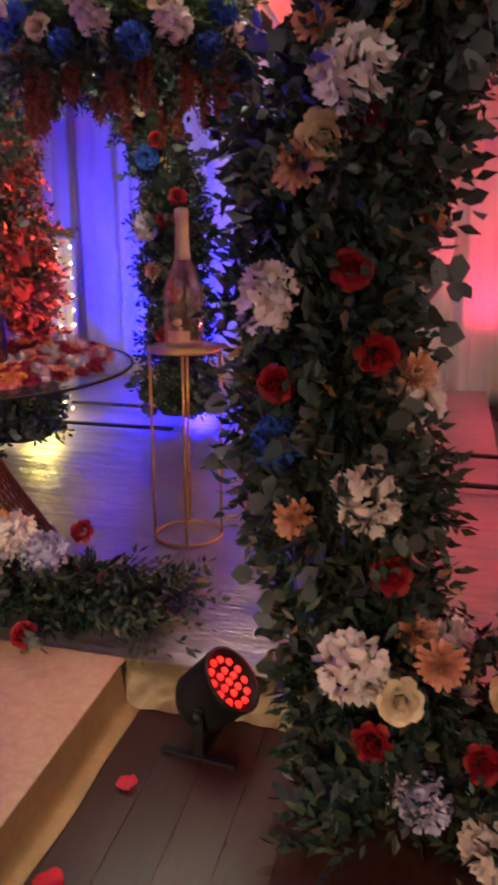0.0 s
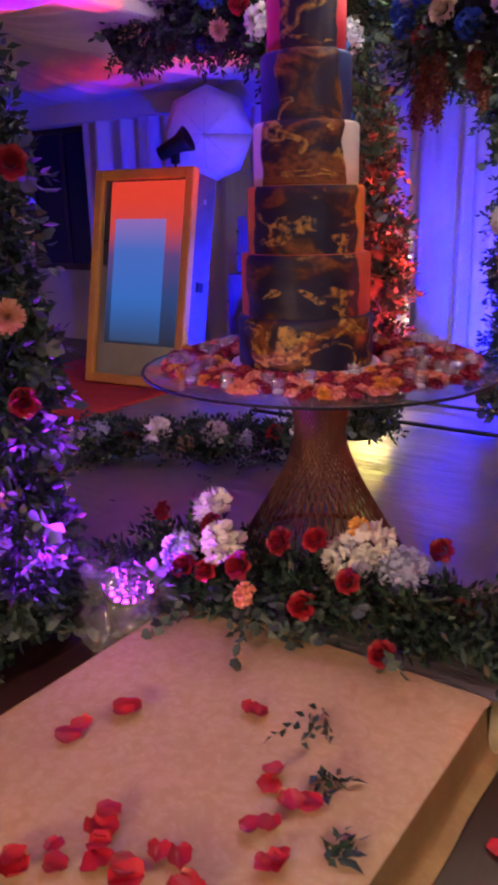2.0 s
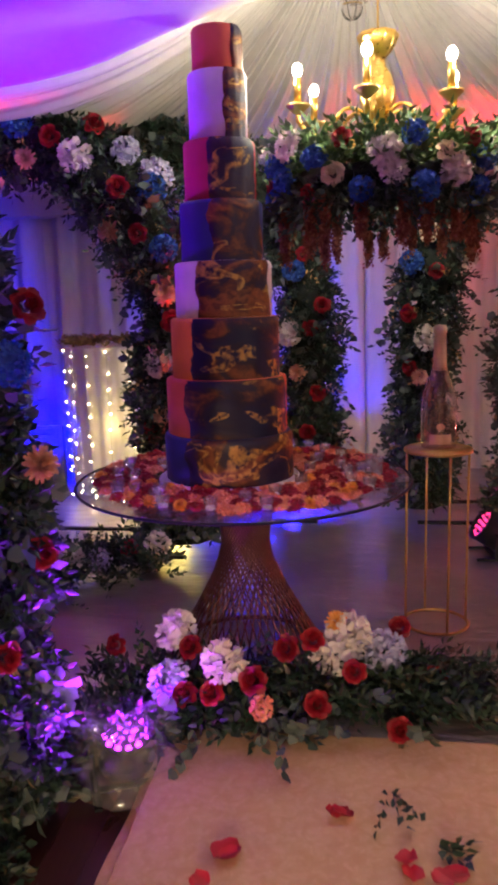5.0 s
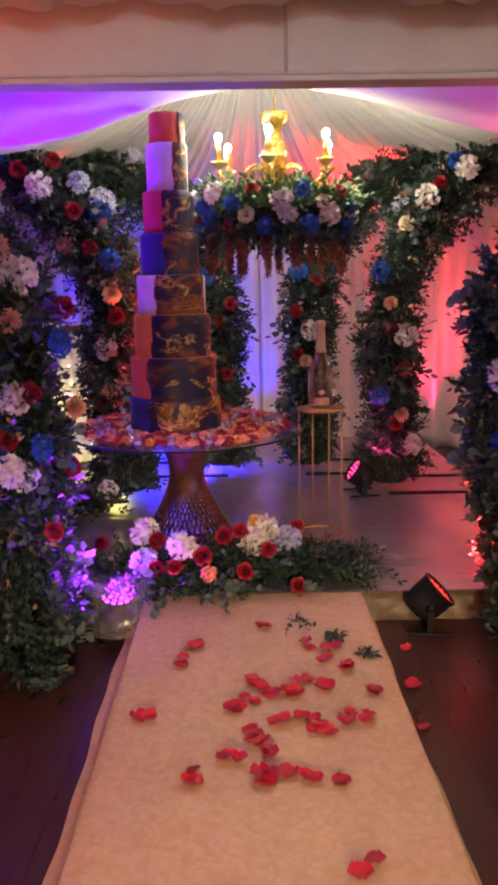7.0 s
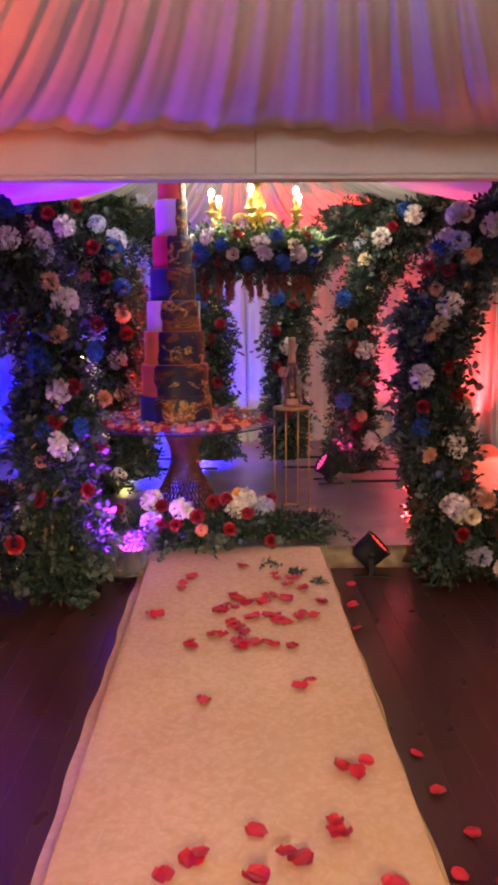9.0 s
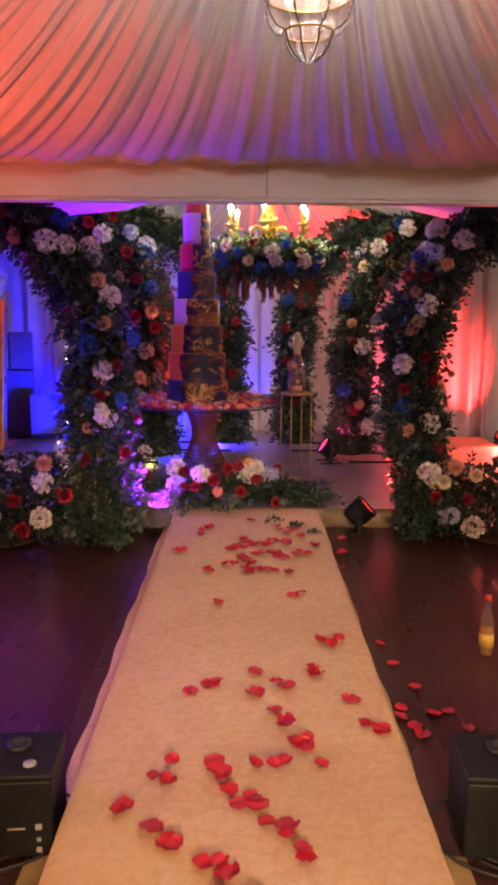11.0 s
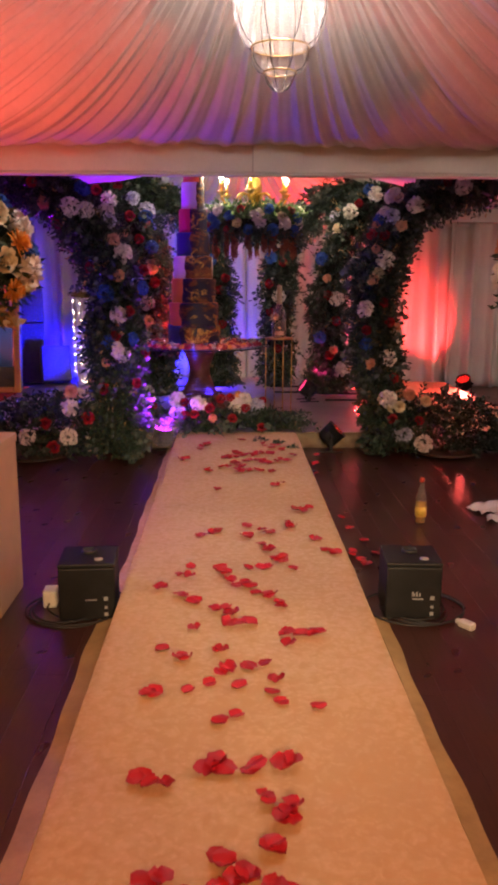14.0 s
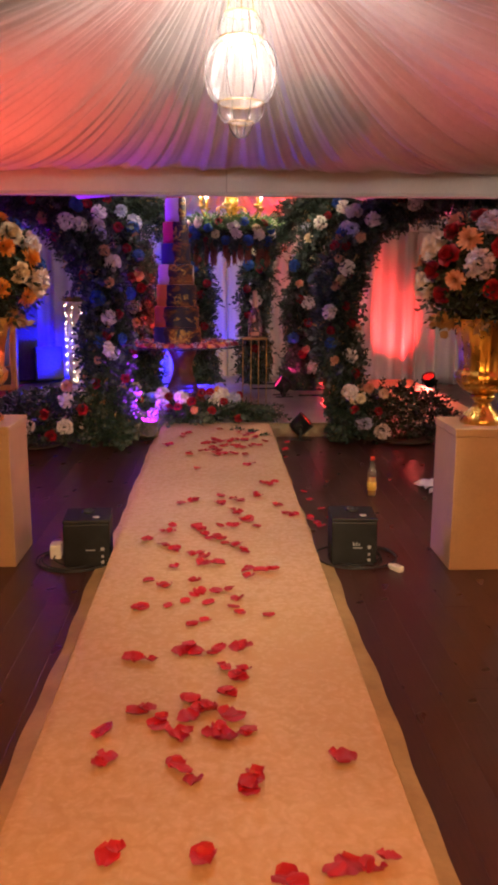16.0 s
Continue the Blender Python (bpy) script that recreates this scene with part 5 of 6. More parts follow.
lantern(0.2, -1.88, 2.44, 0.60, "hammered crystal pendant lantern, lit, above the aisle")
# unseen lantern added beyond the view to carry the orange fill on the runner
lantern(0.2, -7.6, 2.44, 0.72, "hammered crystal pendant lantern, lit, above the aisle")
lantern(0.12, 4.6, 3.33, 0.2, "hammered crystal pendant lantern above the stage")

# unseen side-bay lanterns, added to go with their fill lamps
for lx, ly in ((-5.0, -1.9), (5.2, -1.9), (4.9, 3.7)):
    lantern(lx, ly, 2.24, 0.50, "unseen crystal pendant lantern added in a side bay")

# ---- stage lights ----
led_colours = {"red": (1, 0.012, 0.006), "purple": (0.62, 0.022, 1), "pink": (1, 0.03, 0.16), "blue": (0.02, 0.10, 1)}
LED = {k: glow_mat(k + "_led", c, 0.75 if k != "purple" else 5.0) for k, c in led_colours.items()}


def par_light(x, y, z, aim, colour, label, scale=1.0):
    """A short black can with a cluster of LEDs on its face, in a yoke on two feet. aim: tilt up and turn in degrees."""
    ob = thing("par_light", (x, y, z), label, "stage light", "LED par lights", rz=aim[1])
    tilt = Matrix.Translation((0, 0, 0.15)) @ pose(0, 0, 0, 90 - aim[0], 0, 0)
    can = part("can", lathe("can", [(0.0, -0.09), (0.075, -0.09), (0.098, -0.06), (0.102, 0.0), (0.104, 0.075), (0.108, 0.078), (0.108, 0.092), (0.098, 0.092), (0.096, 0.070), (0.0, 0.070)], BLACK, 28), ob, "black metal can", tilt)
    led = lathe("led", [(0.0, 0.071), (0.0115, 0.071), (0.010, 0.079), (0.0, 0.081)], LED[colour], 10)
    for q in range(19):
        ring_n = 0 if q == 0 else (1 if q < 7 else 2)
        a = 0 if q == 0 else (2 * math.pi * (q - 1) / 6 if q < 7 else 2 * math.pi * (q - 7) / 12)
        part("led", led, can, "glowing %s lens" % colour, pose(0.036 * ring_n * math.cos(a), 0.036 * ring_n * math.sin(a), 0))
    for s in (-1, 1):
        part("yoke_arm", box("yoke_arm", s * 0.116 - 0.004, s * 0.116 + 0.004, -0.016, 0.016, 0.0, 0.17, BLACK, 0.002), ob)
        part("foot", box("foot", s * 0.116 - 0.014, s * 0.116 + 0.014, -0.12, 0.12, 0.0, 0.012, BLACK, 0.003), ob)
        part("knob", lathe("knob", [(0, 0), (0.018, 0), (0.018, 0.02), (0, 0.022)], BLACK, 12), ob, m=pose(s * 0.12, 0, 0.15, 0, 90 * s, 0))
    part("yoke_bar", box("yoke_bar", -0.116, 0.116, -0.016, 0.016, 0.0, 0.008, BLACK, 0.002), ob)
    return ob


par_light(0.97, 2.00, 0.0, (44, 84), "red", "black LED par light glowing red beside the stage")
par_light(-0.68, 1.98, 0.0, (74, 24), "purple", "black LED par light glowing purple in the flowers")
par_light(0.95, 4.20, 0.155, (34, -84), "pink", "black LED par light glowing pink on the stage")
par_light(3.46, 6.02, 0.0, (55, -40), "red", "black LED par light glowing red by the drape")
par_light(-2.1, 5.95, 0.155, (60, 160), "blue", "black LED par light glowing blue by the drape")
par_light(-3.4, -2.3, 0.0, (65, -40), "red", "black LED par light glowing red beside the aisle")
par_light(3.6, -4.1, 0.0, (65, 40), "red", "black LED par light glowing red beside the aisle")

wrap = thing("cellophane_wrap", (-0.68, 1.98, 0.0), "crumpled clear cellophane wrapped round the purple light", "wrapping")


def wrap_fn(u, v):
    a = 2 * math.pi * u
    e = radians(8 + 62 * v)
    d = Vector((math.cos(a) * math.cos(e), math.sin(a) * math.cos(e), math.sin(e)))
    k = 0.215 * (1 + 0.30 * noise.noise(d * 3.1) + 0.20 * abs(noise.noise(d * 8.0)))
    return (d.x * k, d.y * k, max(0.006, 0.03 + d.z * k * 1.35))


part("film", grid_mesh("film", wrap_fn, 44, 16, FILM), wrap, "crinkled glossy clear film")

# ---- spark machines with cables ----


def spark_machine(x, y, rz, label, seed, mark):
    r = random.Random(seed)
    ob = thing("spark_machine", (x, y, 0), label, "effect machine", "black spark machines", rz=rz)
    body = part("body", box("body", -0.135, 0.135, -0.135, 0.135, 0.012, 0.275, BLACK, 0.008), ob, "black sheet metal box")
    part("lid", box("lid", -0.137, 0.137, -0.137, 0.137, 0.277, 0.297, BLACK, 0.006), ob)
    part("nozzle", lathe("nozzle", [(0.040, 0.297), (0.040, 0.310), (0.030, 0.312), (0.028, 0.300), (0.0, 0.300)], RUBBER, 20), ob, m=pose(0.0, 0.04, 0))
    part("knob", lathe("knob", [(0.022, 0.297), (0.022, 0.300), (0.012, 0.304), (0.0, 0.304)], GREY_PRINT, 16), ob, "pale round filler cap", pose(0.055, -0.07, 0))
    for dx, dz, w, h in ((0.02, 0.115, 0.055, 0.006), (0.09, 0.12, 0.02, 0.02), (0.09, 0.075, 0.014, 0.014), (0.09, 0.04, 0.018, 0.018)):
        part("print", box("print", dx - w / 2, dx + w / 2, -0.1385, -0.1365, dz - h / 2, dz + h / 2, GREY_PRINT, 0), ob)
    if mark:
        for dx, h in ((-0.008, 0.024), (0.0, 0.014), (0.012, 0.024), (0.026, 0.018)):
            part("print", box("print", dx, dx + 0.006, -0.1385, -0.1365, 0.128, 0.128 + h, GREY_PRINT, 0), ob)
    for sx in (-0.11, 0.11):
        for sy in (-0.11, 0.11):
            part("foot", lathe("foot", [(0, 0), (0.014, 0), (0.014, 0.013), (0, 0.013)], RUBBER, 10), ob, m=pose(sx, sy, 0))
    return ob


def cable(name, points, label, radius=0.006):
    ob = part(name, tube(name, points, radius, RUBBER, 6))
    return tagged(ob, label, "cable")


spark_machine(-0.715, -1.84, 4, "black spark machine box on the floor by the aisle", 1, False)
spark_machine(0.885, -1.84, -3, "black spark machine box with pale printed marks", 2, True)
for cx0, cy0, seed in ((-0.79, -1.84, 1), (0.93, -1.86, 2)):
    r = random.Random(seed)
    pts = []
    for k in range(150):
        a = k * 0.19
        rr = 0.20 + 0.05 * math.sin(a * 0.37 + seed) + 0.02 * math.sin(a * 1.7)
        pts.append((cx0 + rr * 1.0 * math.cos(a), cy0 + 0.02 + rr * 0.95 * math.sin(a), 0.007 + 0.004 * (k // 34) + 0.003 * math.sin(a * 2.1)))
    cable("power_cable", pts, "loops of black power cable round the machine", 0.0055)
plug = thing("socket_plug", (1.12, -2.06, 0), "white plastic cable plug lying on the floor", "plug", rz=35)
part("shell", box("shell", -0.022, 0.022, -0.04, 0.04, 0.0, 0.036, WHITE_PLASTIC, 0.008), plug)
part("collar", box("collar", -0.012, 0.012, 0.038, 0.062, 0.006, 0.03, WHITE_PLASTIC, 0.005), plug)
plug2 = thing("socket_plug", (-0.93, -1.76, 0), "white plastic socket block behind the machine", "plug", rz=5)
part("shell", box("shell", -0.035, 0.035, -0.05, 0.05, 0.0, 0.09, WHITE_PLASTIC, 0.01), plug2)

# ---- bottle and napkins on the floor ----
drink = thing("drink_bottle", (1.29, -0.39, 0), "clear glass bottle with amber drink and yellow label", "bottle")
part("glass", lathe("glass", [(0, 0.004), (0.03, 0), (0.036, 0.006), (0.037, 0.02), (0.037, 0.17), (0.033, 0.20), (0.022, 0.235), (0.015, 0.265), (0.0145, 0.295), (0.0, 0.296)], CLEAR, 28), drink)
part("drink", lathe("drink", [(0, 0.008), (0.034, 0.008), (0.0345, 0.15), (0, 0.151)], LIQUID, 24), drink, "amber drink inside")
part("label", lathe("label", [(0.0376, 0.05), (0.0376, 0.12)], LABEL_Y, 28), drink, "yellow paper label")
part("cap", lathe("cap", [(0.0165, 0.292), (0.0165, 0.318), (0.014, 0.322), (0, 0.322)], RED_CAP, 18), drink, "red screw cap")


def napkin(x, y, rz, s, seed):
    ob = part("paper_napkin", grid_mesh("paper_napkin", lambda u, v: (s * (u - 0.5), s * 0.7 * (v - 0.5), 0.012 + 0.05 * abs(noise.noise((u * 2.3, v * 2.3, seed))) + 0.03 * u * v), 10, 8, PAPER))
    ob.matrix_basis = pose(x, y, 0, 0, 0, rz)
    ob.modifiers.new("paper", "SOLIDIFY").thickness = 0.0015
    tagged(ob, "crumpled white paper napkin on the floor", "napkin", "paper napkins on the floor")


napkin(1.86, -0.10, 20, 0.26, 3)
napkin(1.84, -0.36, -15, 0.15, 7)
napkin(1.98, -0.2, 60, 0.18, 11)

# ---- urns on pedestals ----


def pedestal(x, y, label):
    ob = thing("pedestal", (x, y, 0), label, "pedestal", "pedestals along the aisle")
    part("body", box("body", -0.21, 0.21, -0.21, 0.21, 0, 0.80, MDF, 0.004), ob)
    part("cap", box("cap", -0.216, 0.216, -0.216, 0.216, 0.802, 0.85, MDF, 0.006), ob)
    return ob


def urn(x, y, label, seed, kinds):
    r, rng = random.Random(seed), np.random.default_rng(seed)
    ob = thing("urn", (x, y, 0.852), label, "urn", "gold urns with flowers")
    sc = Matrix.Diagonal((1.18, 1.18, 1.2, 1))
    part("foot", lathe("foot", [(0.0, 0.0), (0.105, 0.0), (0.108, 0.012), (0.085, 0.04), (0.05, 0.075), (0.038, 0.10), (0.05, 0.115), (0.062, 0.128), (0.05, 0.142), (0.0, 0.142)], GOLD, 48, 16, 0.03), ob, "fluted gold foot", sc)
    part("bowl", lathe("bowl", [(0.0, 0.142), (0.05, 0.142), (0.10, 0.165), (0.135, 0.205), (0.142, 0.24), (0.130, 0.252), (0.122, 0.27), (0.130, 0.36), (0.155, 0.46), (0.185, 0.50), (0.19, 0.51), (0.17, 0.51), (0.12, 0.44), (0.0, 0.42)], GOLD, 64, 18, 0.03), ob, "fluted gold urn bowl", sc)
    fl = thing("flower_arrangement", (x, y, 0.852 + 0.53), "domed arrangement of roses, hydrangeas and peach blooms", "flower arrangement", "urn flower arrangements")
    # plain dark core added so the dome of leaves isn't see-through
    part("moss", lathe("moss", [(0.0, 0.0), (0.12, 0.02), (0.22, 0.16), (0.26, 0.30), (0.22, 0.46), (0.12, 0.56), (0.0, 0.60)], CORE, 20), fl, "dark core added inside the foliage")
    n = 420
    a, t = rng.uniform(0, 6.283, n), rng.uniform(-0.5, 1, n)
    o = np.stack([np.sqrt(1 - t**2) * np.cos(a), np.sqrt(1 - t**2) * np.sin(a), t], 1)
    b = o * np.array([0.22, 0.22, 0.25]) + np.array([0, 0, 0.32])
    tagged(part("foliage", sprigs("urn_foliage", b, o + rng.normal(scale=0.3, size=(n, 3)), LEAVES, rng, 9, 0.15, (0.045, 0.012), 0.5), fl, "dark green leaf sprays"), kind="stuff")
    tagged(part("dry_foliage", sprigs("urn_dry", b[:26] * np.array([1, 1, 0.2]) + np.array([0, 0, 0.02]), o[:26] * np.array([1, 1, -0.5]), DRY_GOLD, rng, 5, 0.09, (0.065, 0.022), 0.9, True), fl, "large golden dry leaves"), kind="stuff")
    for k in range(46):
        t = -0.4 + 1.38 * (k + 0.5) / 46
        a = k * 2.39996 + seed
        o = Vector((math.sqrt(1 - t * t) * math.cos(a), math.sqrt(1 - t * t) * math.sin(a), t))
        bloom(kinds[k % len(kinds)], Vector((o.x * 0.36, o.y * 0.36, 0.33 + o.z * 0.34)), o, fl, r, 1.2)
    return ob


pedestal(1.64, -1.85, "square beige pedestal under a gold urn")
pedestal(-1.345, -1.72, "square beige pedestal under a gold urn")
urn(1.64, -1.85, "fluted gold urn holding a domed flower arrangement", 5, ["white", "rose", "rose", "dahlia", "lilac", "rose", "dahlia"])
urn(-1.345, -1.72, "fluted gold urn holding a domed flower arrangement", 6, ["orange", "white", "hydrangea", "dahlia", "rose", "orange", "cream"])

# ---- photo mirror and gear at the back ----
booth = thing("mirror_booth", (-3.28, 4.753, 0.163), "tall gold-framed mirror photo booth leaning back beside red carpet", "photo booth")
booth.matrix_basis = pose(-3.28, 4.753, 0.163, -11.3, 0, 5.5)
GILT = stuff_mat("gilt_wood", (0.66, 0.34, 0.05), (0.80, 0.46, 0.09), 5, 0.45, 0.2)
for nm, a in (("frame_side", (-0.495, -0.415, -0.04, 0.04, 0.0, 1.755)), ("frame_side", (0.415, 0.495, -0.04, 0.04, 0.0, 1.755)), ("frame_top", (-0.413, 0.413, -0.04, 0.04, 1.675, 1.755)), ("frame_bottom", (-0.413, 0.413, -0.04, 0.04, 0.0, 0.08))):
    part(nm, box(nm, *a, GILT, 0.012), booth, "gilt wooden frame rail")
part("mirror_glass", box("mirror_glass", -0.413, 0.413, -0.005, 0.005, 0.08, 1.675, MIRROR, 0), booth, "dark reflecting mirror glass")


def display_mat(name, stops, low, high, strength):
    m, n, l, b = nodes_of(name)
    co, sx, mr = n.new("ShaderNodeTexCoord"), n.new("ShaderNodeSeparateXYZ"), n.new("ShaderNodeMapRange")
    l.new(co.outputs["Object"], sx.inputs[0])
    mr.inputs["From Min"].default_value, mr.inputs["From Max"].default_value = low, high
    l.new(sx.outputs[2], mr.inputs[0])
    l.new(ramp(n, l, mr.outputs[0], stops), b.inputs["Emission Color"])
    b.inputs["Emission Strength"].default_value, b.inputs["Base Color"].default_value, b.inputs["Roughness"].default_value = strength, (0.02, 0.02, 0.02, 1), 0.05
    return m


part("display", box("display", -0.33, 0.40, -0.011, -0.007, 0.34, 1.66, display_mat("booth_display", ((0.0, (0.012, 0.016, 0.03)), (0.30, (0.02, 0.05, 0.16)), (0.55, (0.10, 0.05, 0.17)), (0.72, (0.55, 0.05, 0.05)), (0.90, (0.70, 0.045, 0.02))), 0.34, 1.66, 0.26), 0), booth, "lit display fading from red to blue")
part("picture_area", box("picture_area", -0.27, 0.24, -0.0155, -0.0115, 0.36, 1.36, display_mat("booth_picture", ((0.0, (0.025, 0.05, 0.11)), (0.35, (0.03, 0.12, 0.40)), (0.75, (0.06, 0.12, 0.40)), (1.0, (0.24, 0.12, 0.36))), 0.36, 1.36, 0.28), 0), booth, "paler blue picture area of the display")
part("cabinet", box("cabinet", -0.47, 0.47, 0.045, 0.33, 0.06, 1.73, CASE, 0.01), booth, "grey cabinet behind the mirror")
part("handle", box("handle", 0.471, 0.485, 0.13, 0.22, 0.80, 0.88, BLACK, 0.004), booth)
part("latch", box("latch", 0.471, 0.48, 0.15, 0.19, 1.50, 1.54, GREY_PRINT, 0.004), booth)
for sx_ in (-0.40, 0.40):
    part("rear_foot", box("rear_foot", sx_ - 0.03, sx_ + 0.03, 0.29, 0.33, -0.045, 0.058, BLACK, 0.006), booth, "short black rear foot")
rug = part("red_carpet", grid_mesh("red_carpet", lambda u, v: (-4.6 + 1.75 * u, 3.75 + 1.75 * v, 0.160 + 0.003 * noise.noise((u * 5, v * 5, 0))), 20, 20, RED_CARPET))
rug.modifiers.new("pile", "SOLIDIFY").thickness = 0.006
tagged(rug, "red carpet in front of the mirror booth", "carpet")


def gear_box(name, place, size, rz, label, category, tilt=0):
    ob = thing(name, place, label, category, rz=rz)
    w, d, h = size
    m = pose(0, 0, 0, tilt, 0, 0)
    part("cabinet", box("cabinet", -w / 2, w / 2, -d / 2, d / 2, 0, h, CASE, 0.012), ob, m=m)
    part("grille", box("grille", -w / 2 + 0.03, w / 2 - 0.03, -d / 2 - 0.008, -d / 2 - 0.001, 0.03, h - 0.03, GRILLE, 0.004), ob, m=m)
    for q in (0.3, 0.7):
        part("corner", box("corner", -w / 2 - 0.004, -w / 2 + 0.02, -d / 2 - 0.01, -d / 2 + 0.02, h * q, h * q + 0.02, BLACK, 0.002), ob, m=m)
    return ob


gear_box("flight_case", (-2.93, 6.05, 0.155), (0.36, 0.36, 0.85), 12, "tall road case in blue light by the drape", "case")
gear_box("loudspeaker", (-2.90, 6.05, 1.007), (0.30, 0.28, 0.48), 20, "small loudspeaker on the road case", "loudspeaker", -8)
gear_box("stage_monitor", (-2.52, 5.75, 0.19), (0.40, 0.32, 0.50), 18, "slanted stage monitor in blue light", "loudspeaker", -14)
strobe = thing("studio_strobe", (-3.55, 5.75, 0.155), "black studio strobe with a white umbrella on a stand", "studio light")
part("pole", tube("pole", [(0, 0, 0.02 + 0.6 * k) for k in range(4)], 0.014, BLACK, 8), strobe)
for k in range(3):
    a = radians(120 * k)
    part("leg", tube("leg", [(0, 0, 0.45), (0.36 * math.cos(a), 0.36 * math.sin(a), 0.012)], 0.010, BLACK, 6), strobe)
part("lamp_head", lathe("lamp_head", [(0, -0.16), (0.06, -0.16), (0.07, -0.05), (0.075, 0.04), (0.115, 0.14), (0.11, 0.142), (0.06, 0.05), (0, 0.05)], BLACK, 24), strobe, "black lamp head", pose(0, 0, 1.95, 0, 65, 20))
part("bracket", box("bracket", -0.03, 0.03, -0.03, 0.03, 1.80, 1.90, BLACK, 0.006), strobe)
umbrella = part("umbrella", grid_mesh("umbrella", lambda u, v: (0.43 * v * math.cos(6.28318 * u), 0.43 * v * math.sin(6.28318 * u), -0.13 * v * v * (1 - 0.06 * math.cos(8 * 6.28318 * u))), 8, 6, VOILE), strobe, "white shoot-through umbrella", pose(0.10, 0.30, 2.06, 90, 0, 24))
umbrella.modifiers.new("cloth", "SOLIDIFY").thickness = 0.003
for k in range(8):
    a = 2 * math.pi * k / 8
    part("rib", tube("rib", [(0.43 * q * math.cos(a), 0.43 * q * math.sin(a), -0.13 * q * q + 0.006) for q in (0, 0.33, 0.66, 1)], 0.0022, GREY_PRINT, 5), umbrella)

# draped plinth with fairy lights
plinth = thing("draped_plinth", (-1.80, 5.85, 0.155), "round plinth draped in white with fairy lights", "plinth")


def plinth_cloth(u, v):
    a = 2 * math.pi * u
    rr = 0.42 * (1 + 0.035 * math.sin(22 * a) + 0.02 * math.sin(9 * a)) * (1 + 0.08 * v)
    return (rr * math.cos(a), rr * math.sin(a), 0.01 + 1.2 * v)


part("cloth", grid_mesh("cloth", plinth_cloth, 160, 8, VOILE), plinth, "white pleated cloth")
part("top", lathe("top", [(0, 1.20), (0.445, 1.20), (0.45, 1.215), (0.445, 1.23), (0, 1.23)], WHITE_PLASTIC, 40), plinth)
rng = np.random.default_rng(31)
n = 320
a, d = rng.uniform(0, 6.283, n), 0.46 * np.sqrt(rng.random(n))
tagged(part("moss_top", sprigs("moss_top", np.stack([d * np.cos(a), d * np.sin(a), 1.22 + 0.05 * rng.random(n)], 1), np.stack([np.cos(a), np.sin(a), 0.5 + rng.random(n)], 1), MOSS, rng, 8, 0.07, (0.03, 0.009), 0.9), plinth, "dried moss and leaf garland"), kind="stuff")
fairy = glow_mat("fairy_bulb", (1, 0.80, 0.40), 8)
fm = lathe("fairy_light", [(0, -0.008), (0.008, 0), (0, 0.008)], fairy, 8)
r = random.Random(3)
for row in range(9):
    a = radians(-175 + 22 * row)
    part("string", tube("string", [(0.462 * math.cos(a), 0.462 * math.sin(a), 1.2 - 0.11 * k) for k in range(11)], 0.0015, GREY_PRINT, 4), plinth)
    for k in range(9):
        part("fairy_light", fm, plinth, "tiny warm fairy bulb", pose(0.468 * math.cos(a + r.uniform(-0.03, 0.03)), 0.468 * math.sin(a), 1.17 - 0.125 * k + r.uniform(-0.03, 0.03)))
for k in range(24):
    part("fairy_light", fm, plinth, "tiny warm fairy bulb", pose(-0.1 + r.uniform(-0.35, 0.95), -0.42 - r.uniform(0, 0.35), 0.02 + r.uniform(0, 0.10)))
point_lamp("fairy_glow", (-1.75, 5.38, 0.75), 1.3, (1, 0.72, 0.25), 0.2)
point_lamp("fairy_glow", (-1.15, 4.9, 0.30), 3.5, (1, 0.80, 0.15), 0.1)

# ---- rose petals ----
r = random.Random(17)


PETAL_RED = petal_mat("fresh_crimson_petal", ((0.0, (0.30, 0.005, 0.016)), (0.6, (0.44, 0.009, 0.024)), (1, (0.54, 0.02, 0.035))), 0.45)


def petal_mesh(seed):
    q = random.Random(seed)
    b1, b2, k = q.uniform(0.2, 0.5), q.uniform(-0.2, 0.4), q.uniform(0.8, 1.15)

    def fn(u, v):
        x, y = 2 * u - 1, 2 * v - 1
        w = 0.031 * math.sqrt(max(0.10, 1 - 0.80 * y * y)) * (1 + 0.14 * y + 0.10 * math.sin(5 * y + seed))
        return (x * w, y * 0.030 * k, 0.004 + 0.020 * b1 * x * x + 0.014 * b2 * (y + 0.4) ** 2 + 0.004 * math.sin(4 * x + seed))
    me = grid_mesh("rose_petal", fn, 6, 6, PETAL_RED)
    return me


PETALS = [petal_mesh(s) for s in range(6)]


def petal(x, y, z, s=1.0):
    ob = part("rose_petal", r.choice(PETALS))
    ob.matrix_basis = pose(x, y, z, r.uniform(-8, 8), r.uniform(-8, 8), r.uniform(0, 360)) @ Matrix.Diagonal((s, s, s, 1))
    tagged(ob, "loose crimson rose petal on the brocade runner" if z > 0.1 else "loose crimson rose petal on the dark floor", "petal", "scattered rose petals")


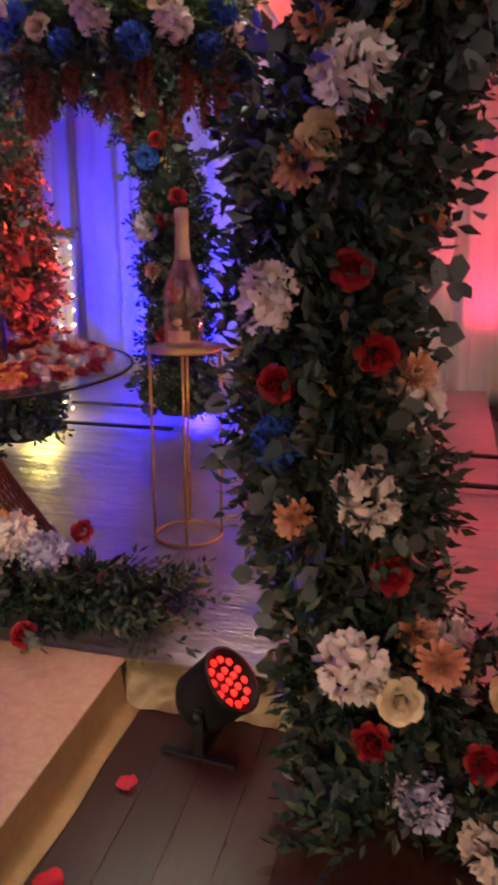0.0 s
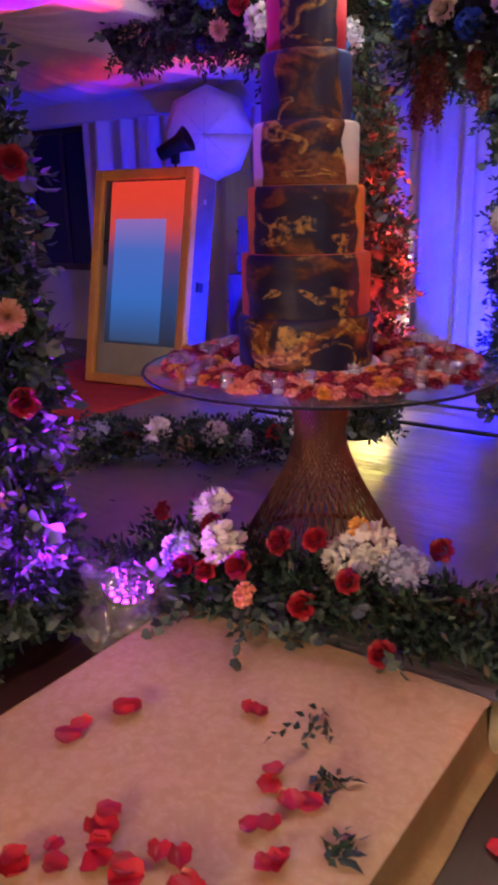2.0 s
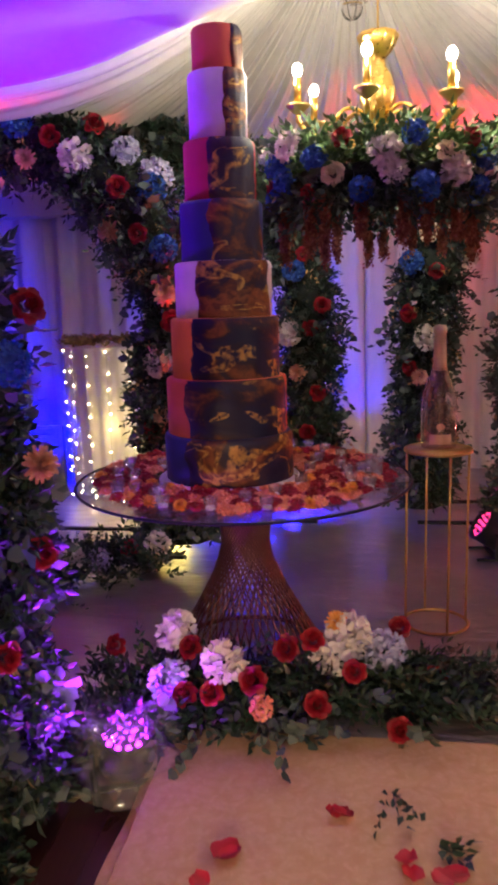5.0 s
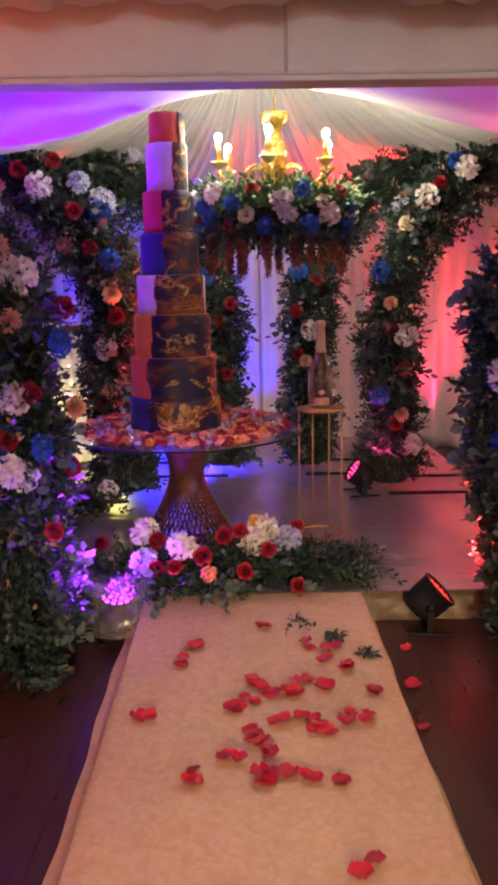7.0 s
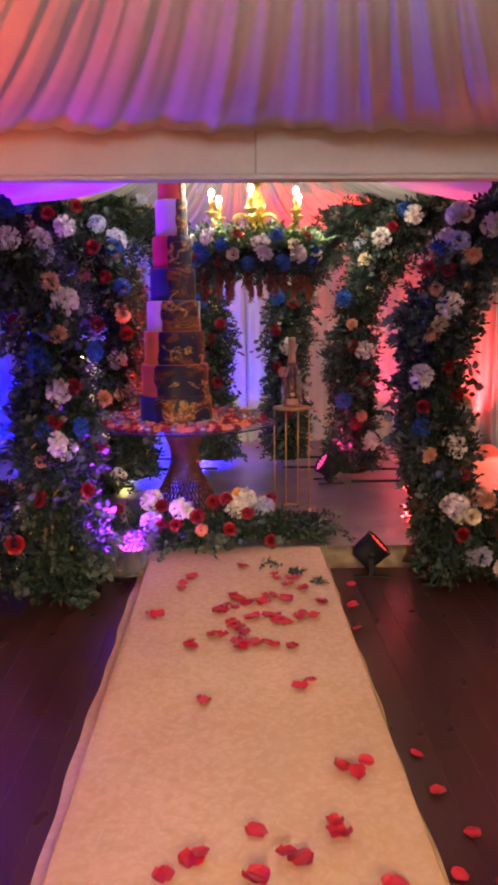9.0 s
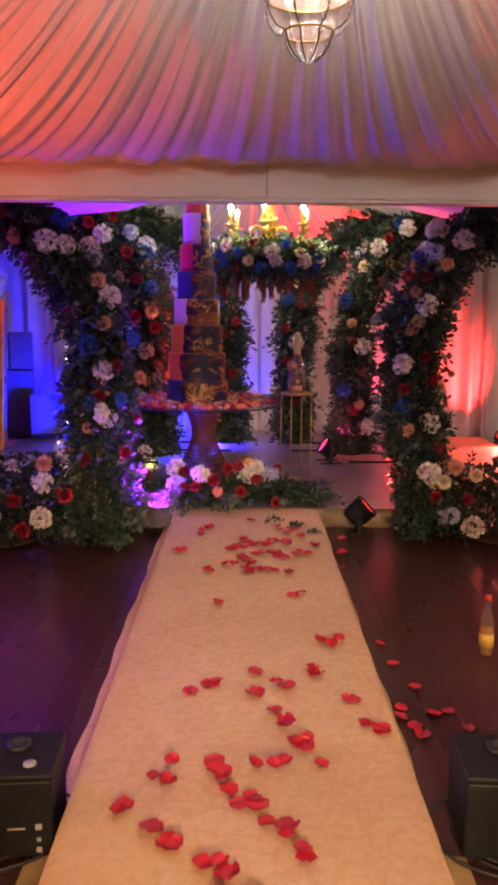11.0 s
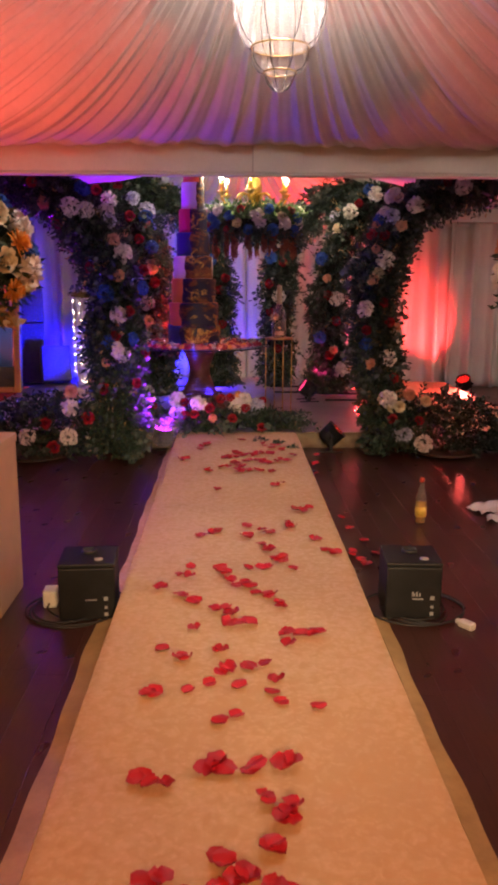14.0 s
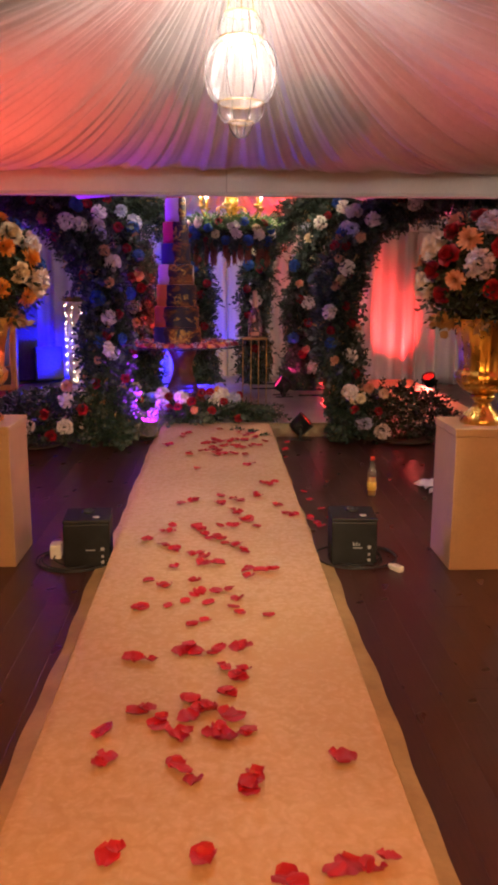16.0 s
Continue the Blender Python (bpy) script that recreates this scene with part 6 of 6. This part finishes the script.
NEAR = [(-0.32, -3.97), (-0.22, -3.86), (-0.14, -3.94), (-0.07, -4.01), (-0.04, -3.89), (0.12, -3.90), (0.04, -3.99), (0.09, -4.02), (0.17, -3.98), (-0.07, -4.16), (-0.01, -4.25), (0.18, -4.22), (0.16, -4.30), (0.48, -4.15), (-0.29, -4.13), (-0.28, -3.43),
        (-0.21, -3.46), (-0.09, -3.39), (-0.03, -3.39), (0.05, -3.40), (0.15, -3.37), (0.09, -3.52), (0.15, -3.59), (0.10, -3.73), (-0.04, -3.77), (0.03, -3.83), (-0.23, -4.57), (0.03, -4.57), (0.24, -4.66), (0.41, -4.63), (0.47, -4.63), (0.15, -3.62)]
MID = [(-0.29, -2.93), (-0.17, -2.38), (-0.05, -2.59), (0.07, -2.33), (-0.02, -2.35), (-0.20, -2.67), (0.22, -2.45), (0.23, -2.53), (0.29, -2.45), (0.36, -2.44), (0.22, -2.16), (-0.08, -2.19), (-0.01, -2.23), (-0.25, -2.03), (-0.19, -2.10), (0.11, -2.00), (0.17, -2.02),
       (0.02, -1.91), (0.08, -1.91), (-0.01, -1.84), (-0.27, -1.75), (-0.22, -1.66), (-0.35, -1.92), (-0.07, -1.67), (-0.05, -1.73), (0.08, -1.68), (0.18, -1.65), (0.31, -1.67), (0.23, -1.52), (0.26, -1.55), (0.22, -1.08), (0.09, -0.95), (0.08, -1.16), (0.48, -1.20),
       (0.35, -0.97), (0.16, -1.29), (-0.11, -1.07), (-0.19, -1.14), (0.51, -1.39), (0.57, -1.44), (0.20, -1.38)]
FAR = [(-0.23, 1.47), (-0.29, 1.29), (0.10, 1.67), (0.29, 1.44), (0.36, 1.33), (0.43, 1.23), (0.41, 1.44), (0.04, 1.10), (-0.04, 0.90), (0.03, 0.96), (0.19, 1.02), (0.25, 1.13), (0.32, 1.07), (0.10, 1.02), (0.13, 0.81), (0.01, 0.74), (0.05, 0.69), (0.21, 0.84), (0.25, 0.75),
       (0.31, 0.74), (0.38, 0.80), (0.47, 0.85), (0.52, 1.03), (0.08, 0.60), (-0.08, 0.59), (0.06, 0.44), (0.13, 0.49), (0.22, 0.45), (0.31, 0.44), (-0.19, 0.45), (-0.42, 0.86), (-0.11, -0.08), (0.31, 0.01), (0.41, -0.61), (0.46, -0.63)]
ON_FLOOR = [(0.78, -0.53), (0.84, -0.77), (0.74, -0.97), (0.76, -1.14), (0.87, -1.02), (0.94, -1.00), (0.99, -1.14), (0.72, -1.06), (0.78, -1.21), (0.76, -0.28), (0.80, 1.72), (0.75, 1.35), (0.72, 1.0)]
for x, y in NEAR + MID + FAR:
    petal(x, y, 0.158, r.uniform(0.95, 1.35))
for x, y in NEAR + MID[::2] + FAR:
    petal(x + r.uniform(-0.05, 0.05), y + r.uniform(-0.05, 0.05), 0.166, r.uniform(0.8, 1.1))
for x, y in ON_FLOOR:
    petal(x, y, 0.004, r.uniform(0.85, 1.15))

AISLE = [(-0.05, -2.78), (-0.02, -2.75), (0.06, -2.74), (0.12, -2.72), (-0.09, -2.86), (0.02, -2.88), (0.16, -2.83), (0.14, -2.93), (0.17, -3.00), (0.30, -3.03), (-0.05, -3.12), (0.01, -3.08), (-0.17, -2.91), (-0.21, -2.66), (-0.29, -2.58)]
for x, y in AISLE:
    petal(x, y, 0.158, r.uniform(0.85, 1.15))

# fallen sprigs on the runner near the stage
for x, y, rz, s in ((0.24, 1.80, 10, 1.0), (0.36, 1.55, 70, 0.7), (0.52, 1.30, 150, 0.5)):
    rng = np.random.default_rng(int(100 * x))
    ob = part("fallen_sprig", sprigs("fallen_sprig", [(0, 0, 0.012)] * 3, [(0.1, -1, 0.02), (0.5, -1, 0.02), (-0.4, -1, 0.02)], LEAVES, rng, 8, 0.16 * s, (0.04, 0.012), 0.0))
    ob.matrix_basis = pose(x, y, 0.156, 0, 0, rz)
    tagged(ob, "fallen green leaf sprig on the runner", "sprig", "fallen sprigs")

# ---- floor boards ----
r = random.Random(2)
plank = {}
for i in range(int(14 / 0.14)):
    x = -7 + 0.14 * i
    off = r.uniform(0, 2.4)
    for j in range(-1, 9):
        y0, y1 = -12 + off + 2.4 * j, -12 + off + 2.4 * (j + 1)
        y0, y1 = max(y0, -12), min(y1, 7)
        near = -2.2 < x < 2.6 and y1 > -6 and y0 < 2.2
        if y1 - y0 < 0.1 or not near:
            continue
        key = round(y1 - y0, 2)
        if key not in plank:
            plank[key] = box("plank", -0.0697, 0.0697, -key / 2 + 0.0004, key / 2 - 0.0004, -0.012, 0.0, BOARDS, 0.0008)
        part("plank", plank[key], floor_ob, m=pose(x + 0.07, (y0 + y1) / 2, 0))
vs, fs = [], []
for i in range(int(14 / 0.14)):
    x = -7 + 0.14 * i
    segs = [(-12, -6.01), (2.21, 7)] if -2.2 < x < 2.6 else [(-12, 7)]
    for y0, y1 in segs:
        n0 = len(vs)
        vs += [(x + 0.0003, y0, -0.0005), (x + 0.1397, y0, -0.0005), (x + 0.1397, y1, -0.0005), (x + 0.0003, y1, -0.0005)]
        fs.append((n0, n0 + 1, n0 + 2, n0 + 3))
tagged(part("far_planks", mesh_from("far_planks", vs, fs, BOARDS), floor_ob), kind="stuff")
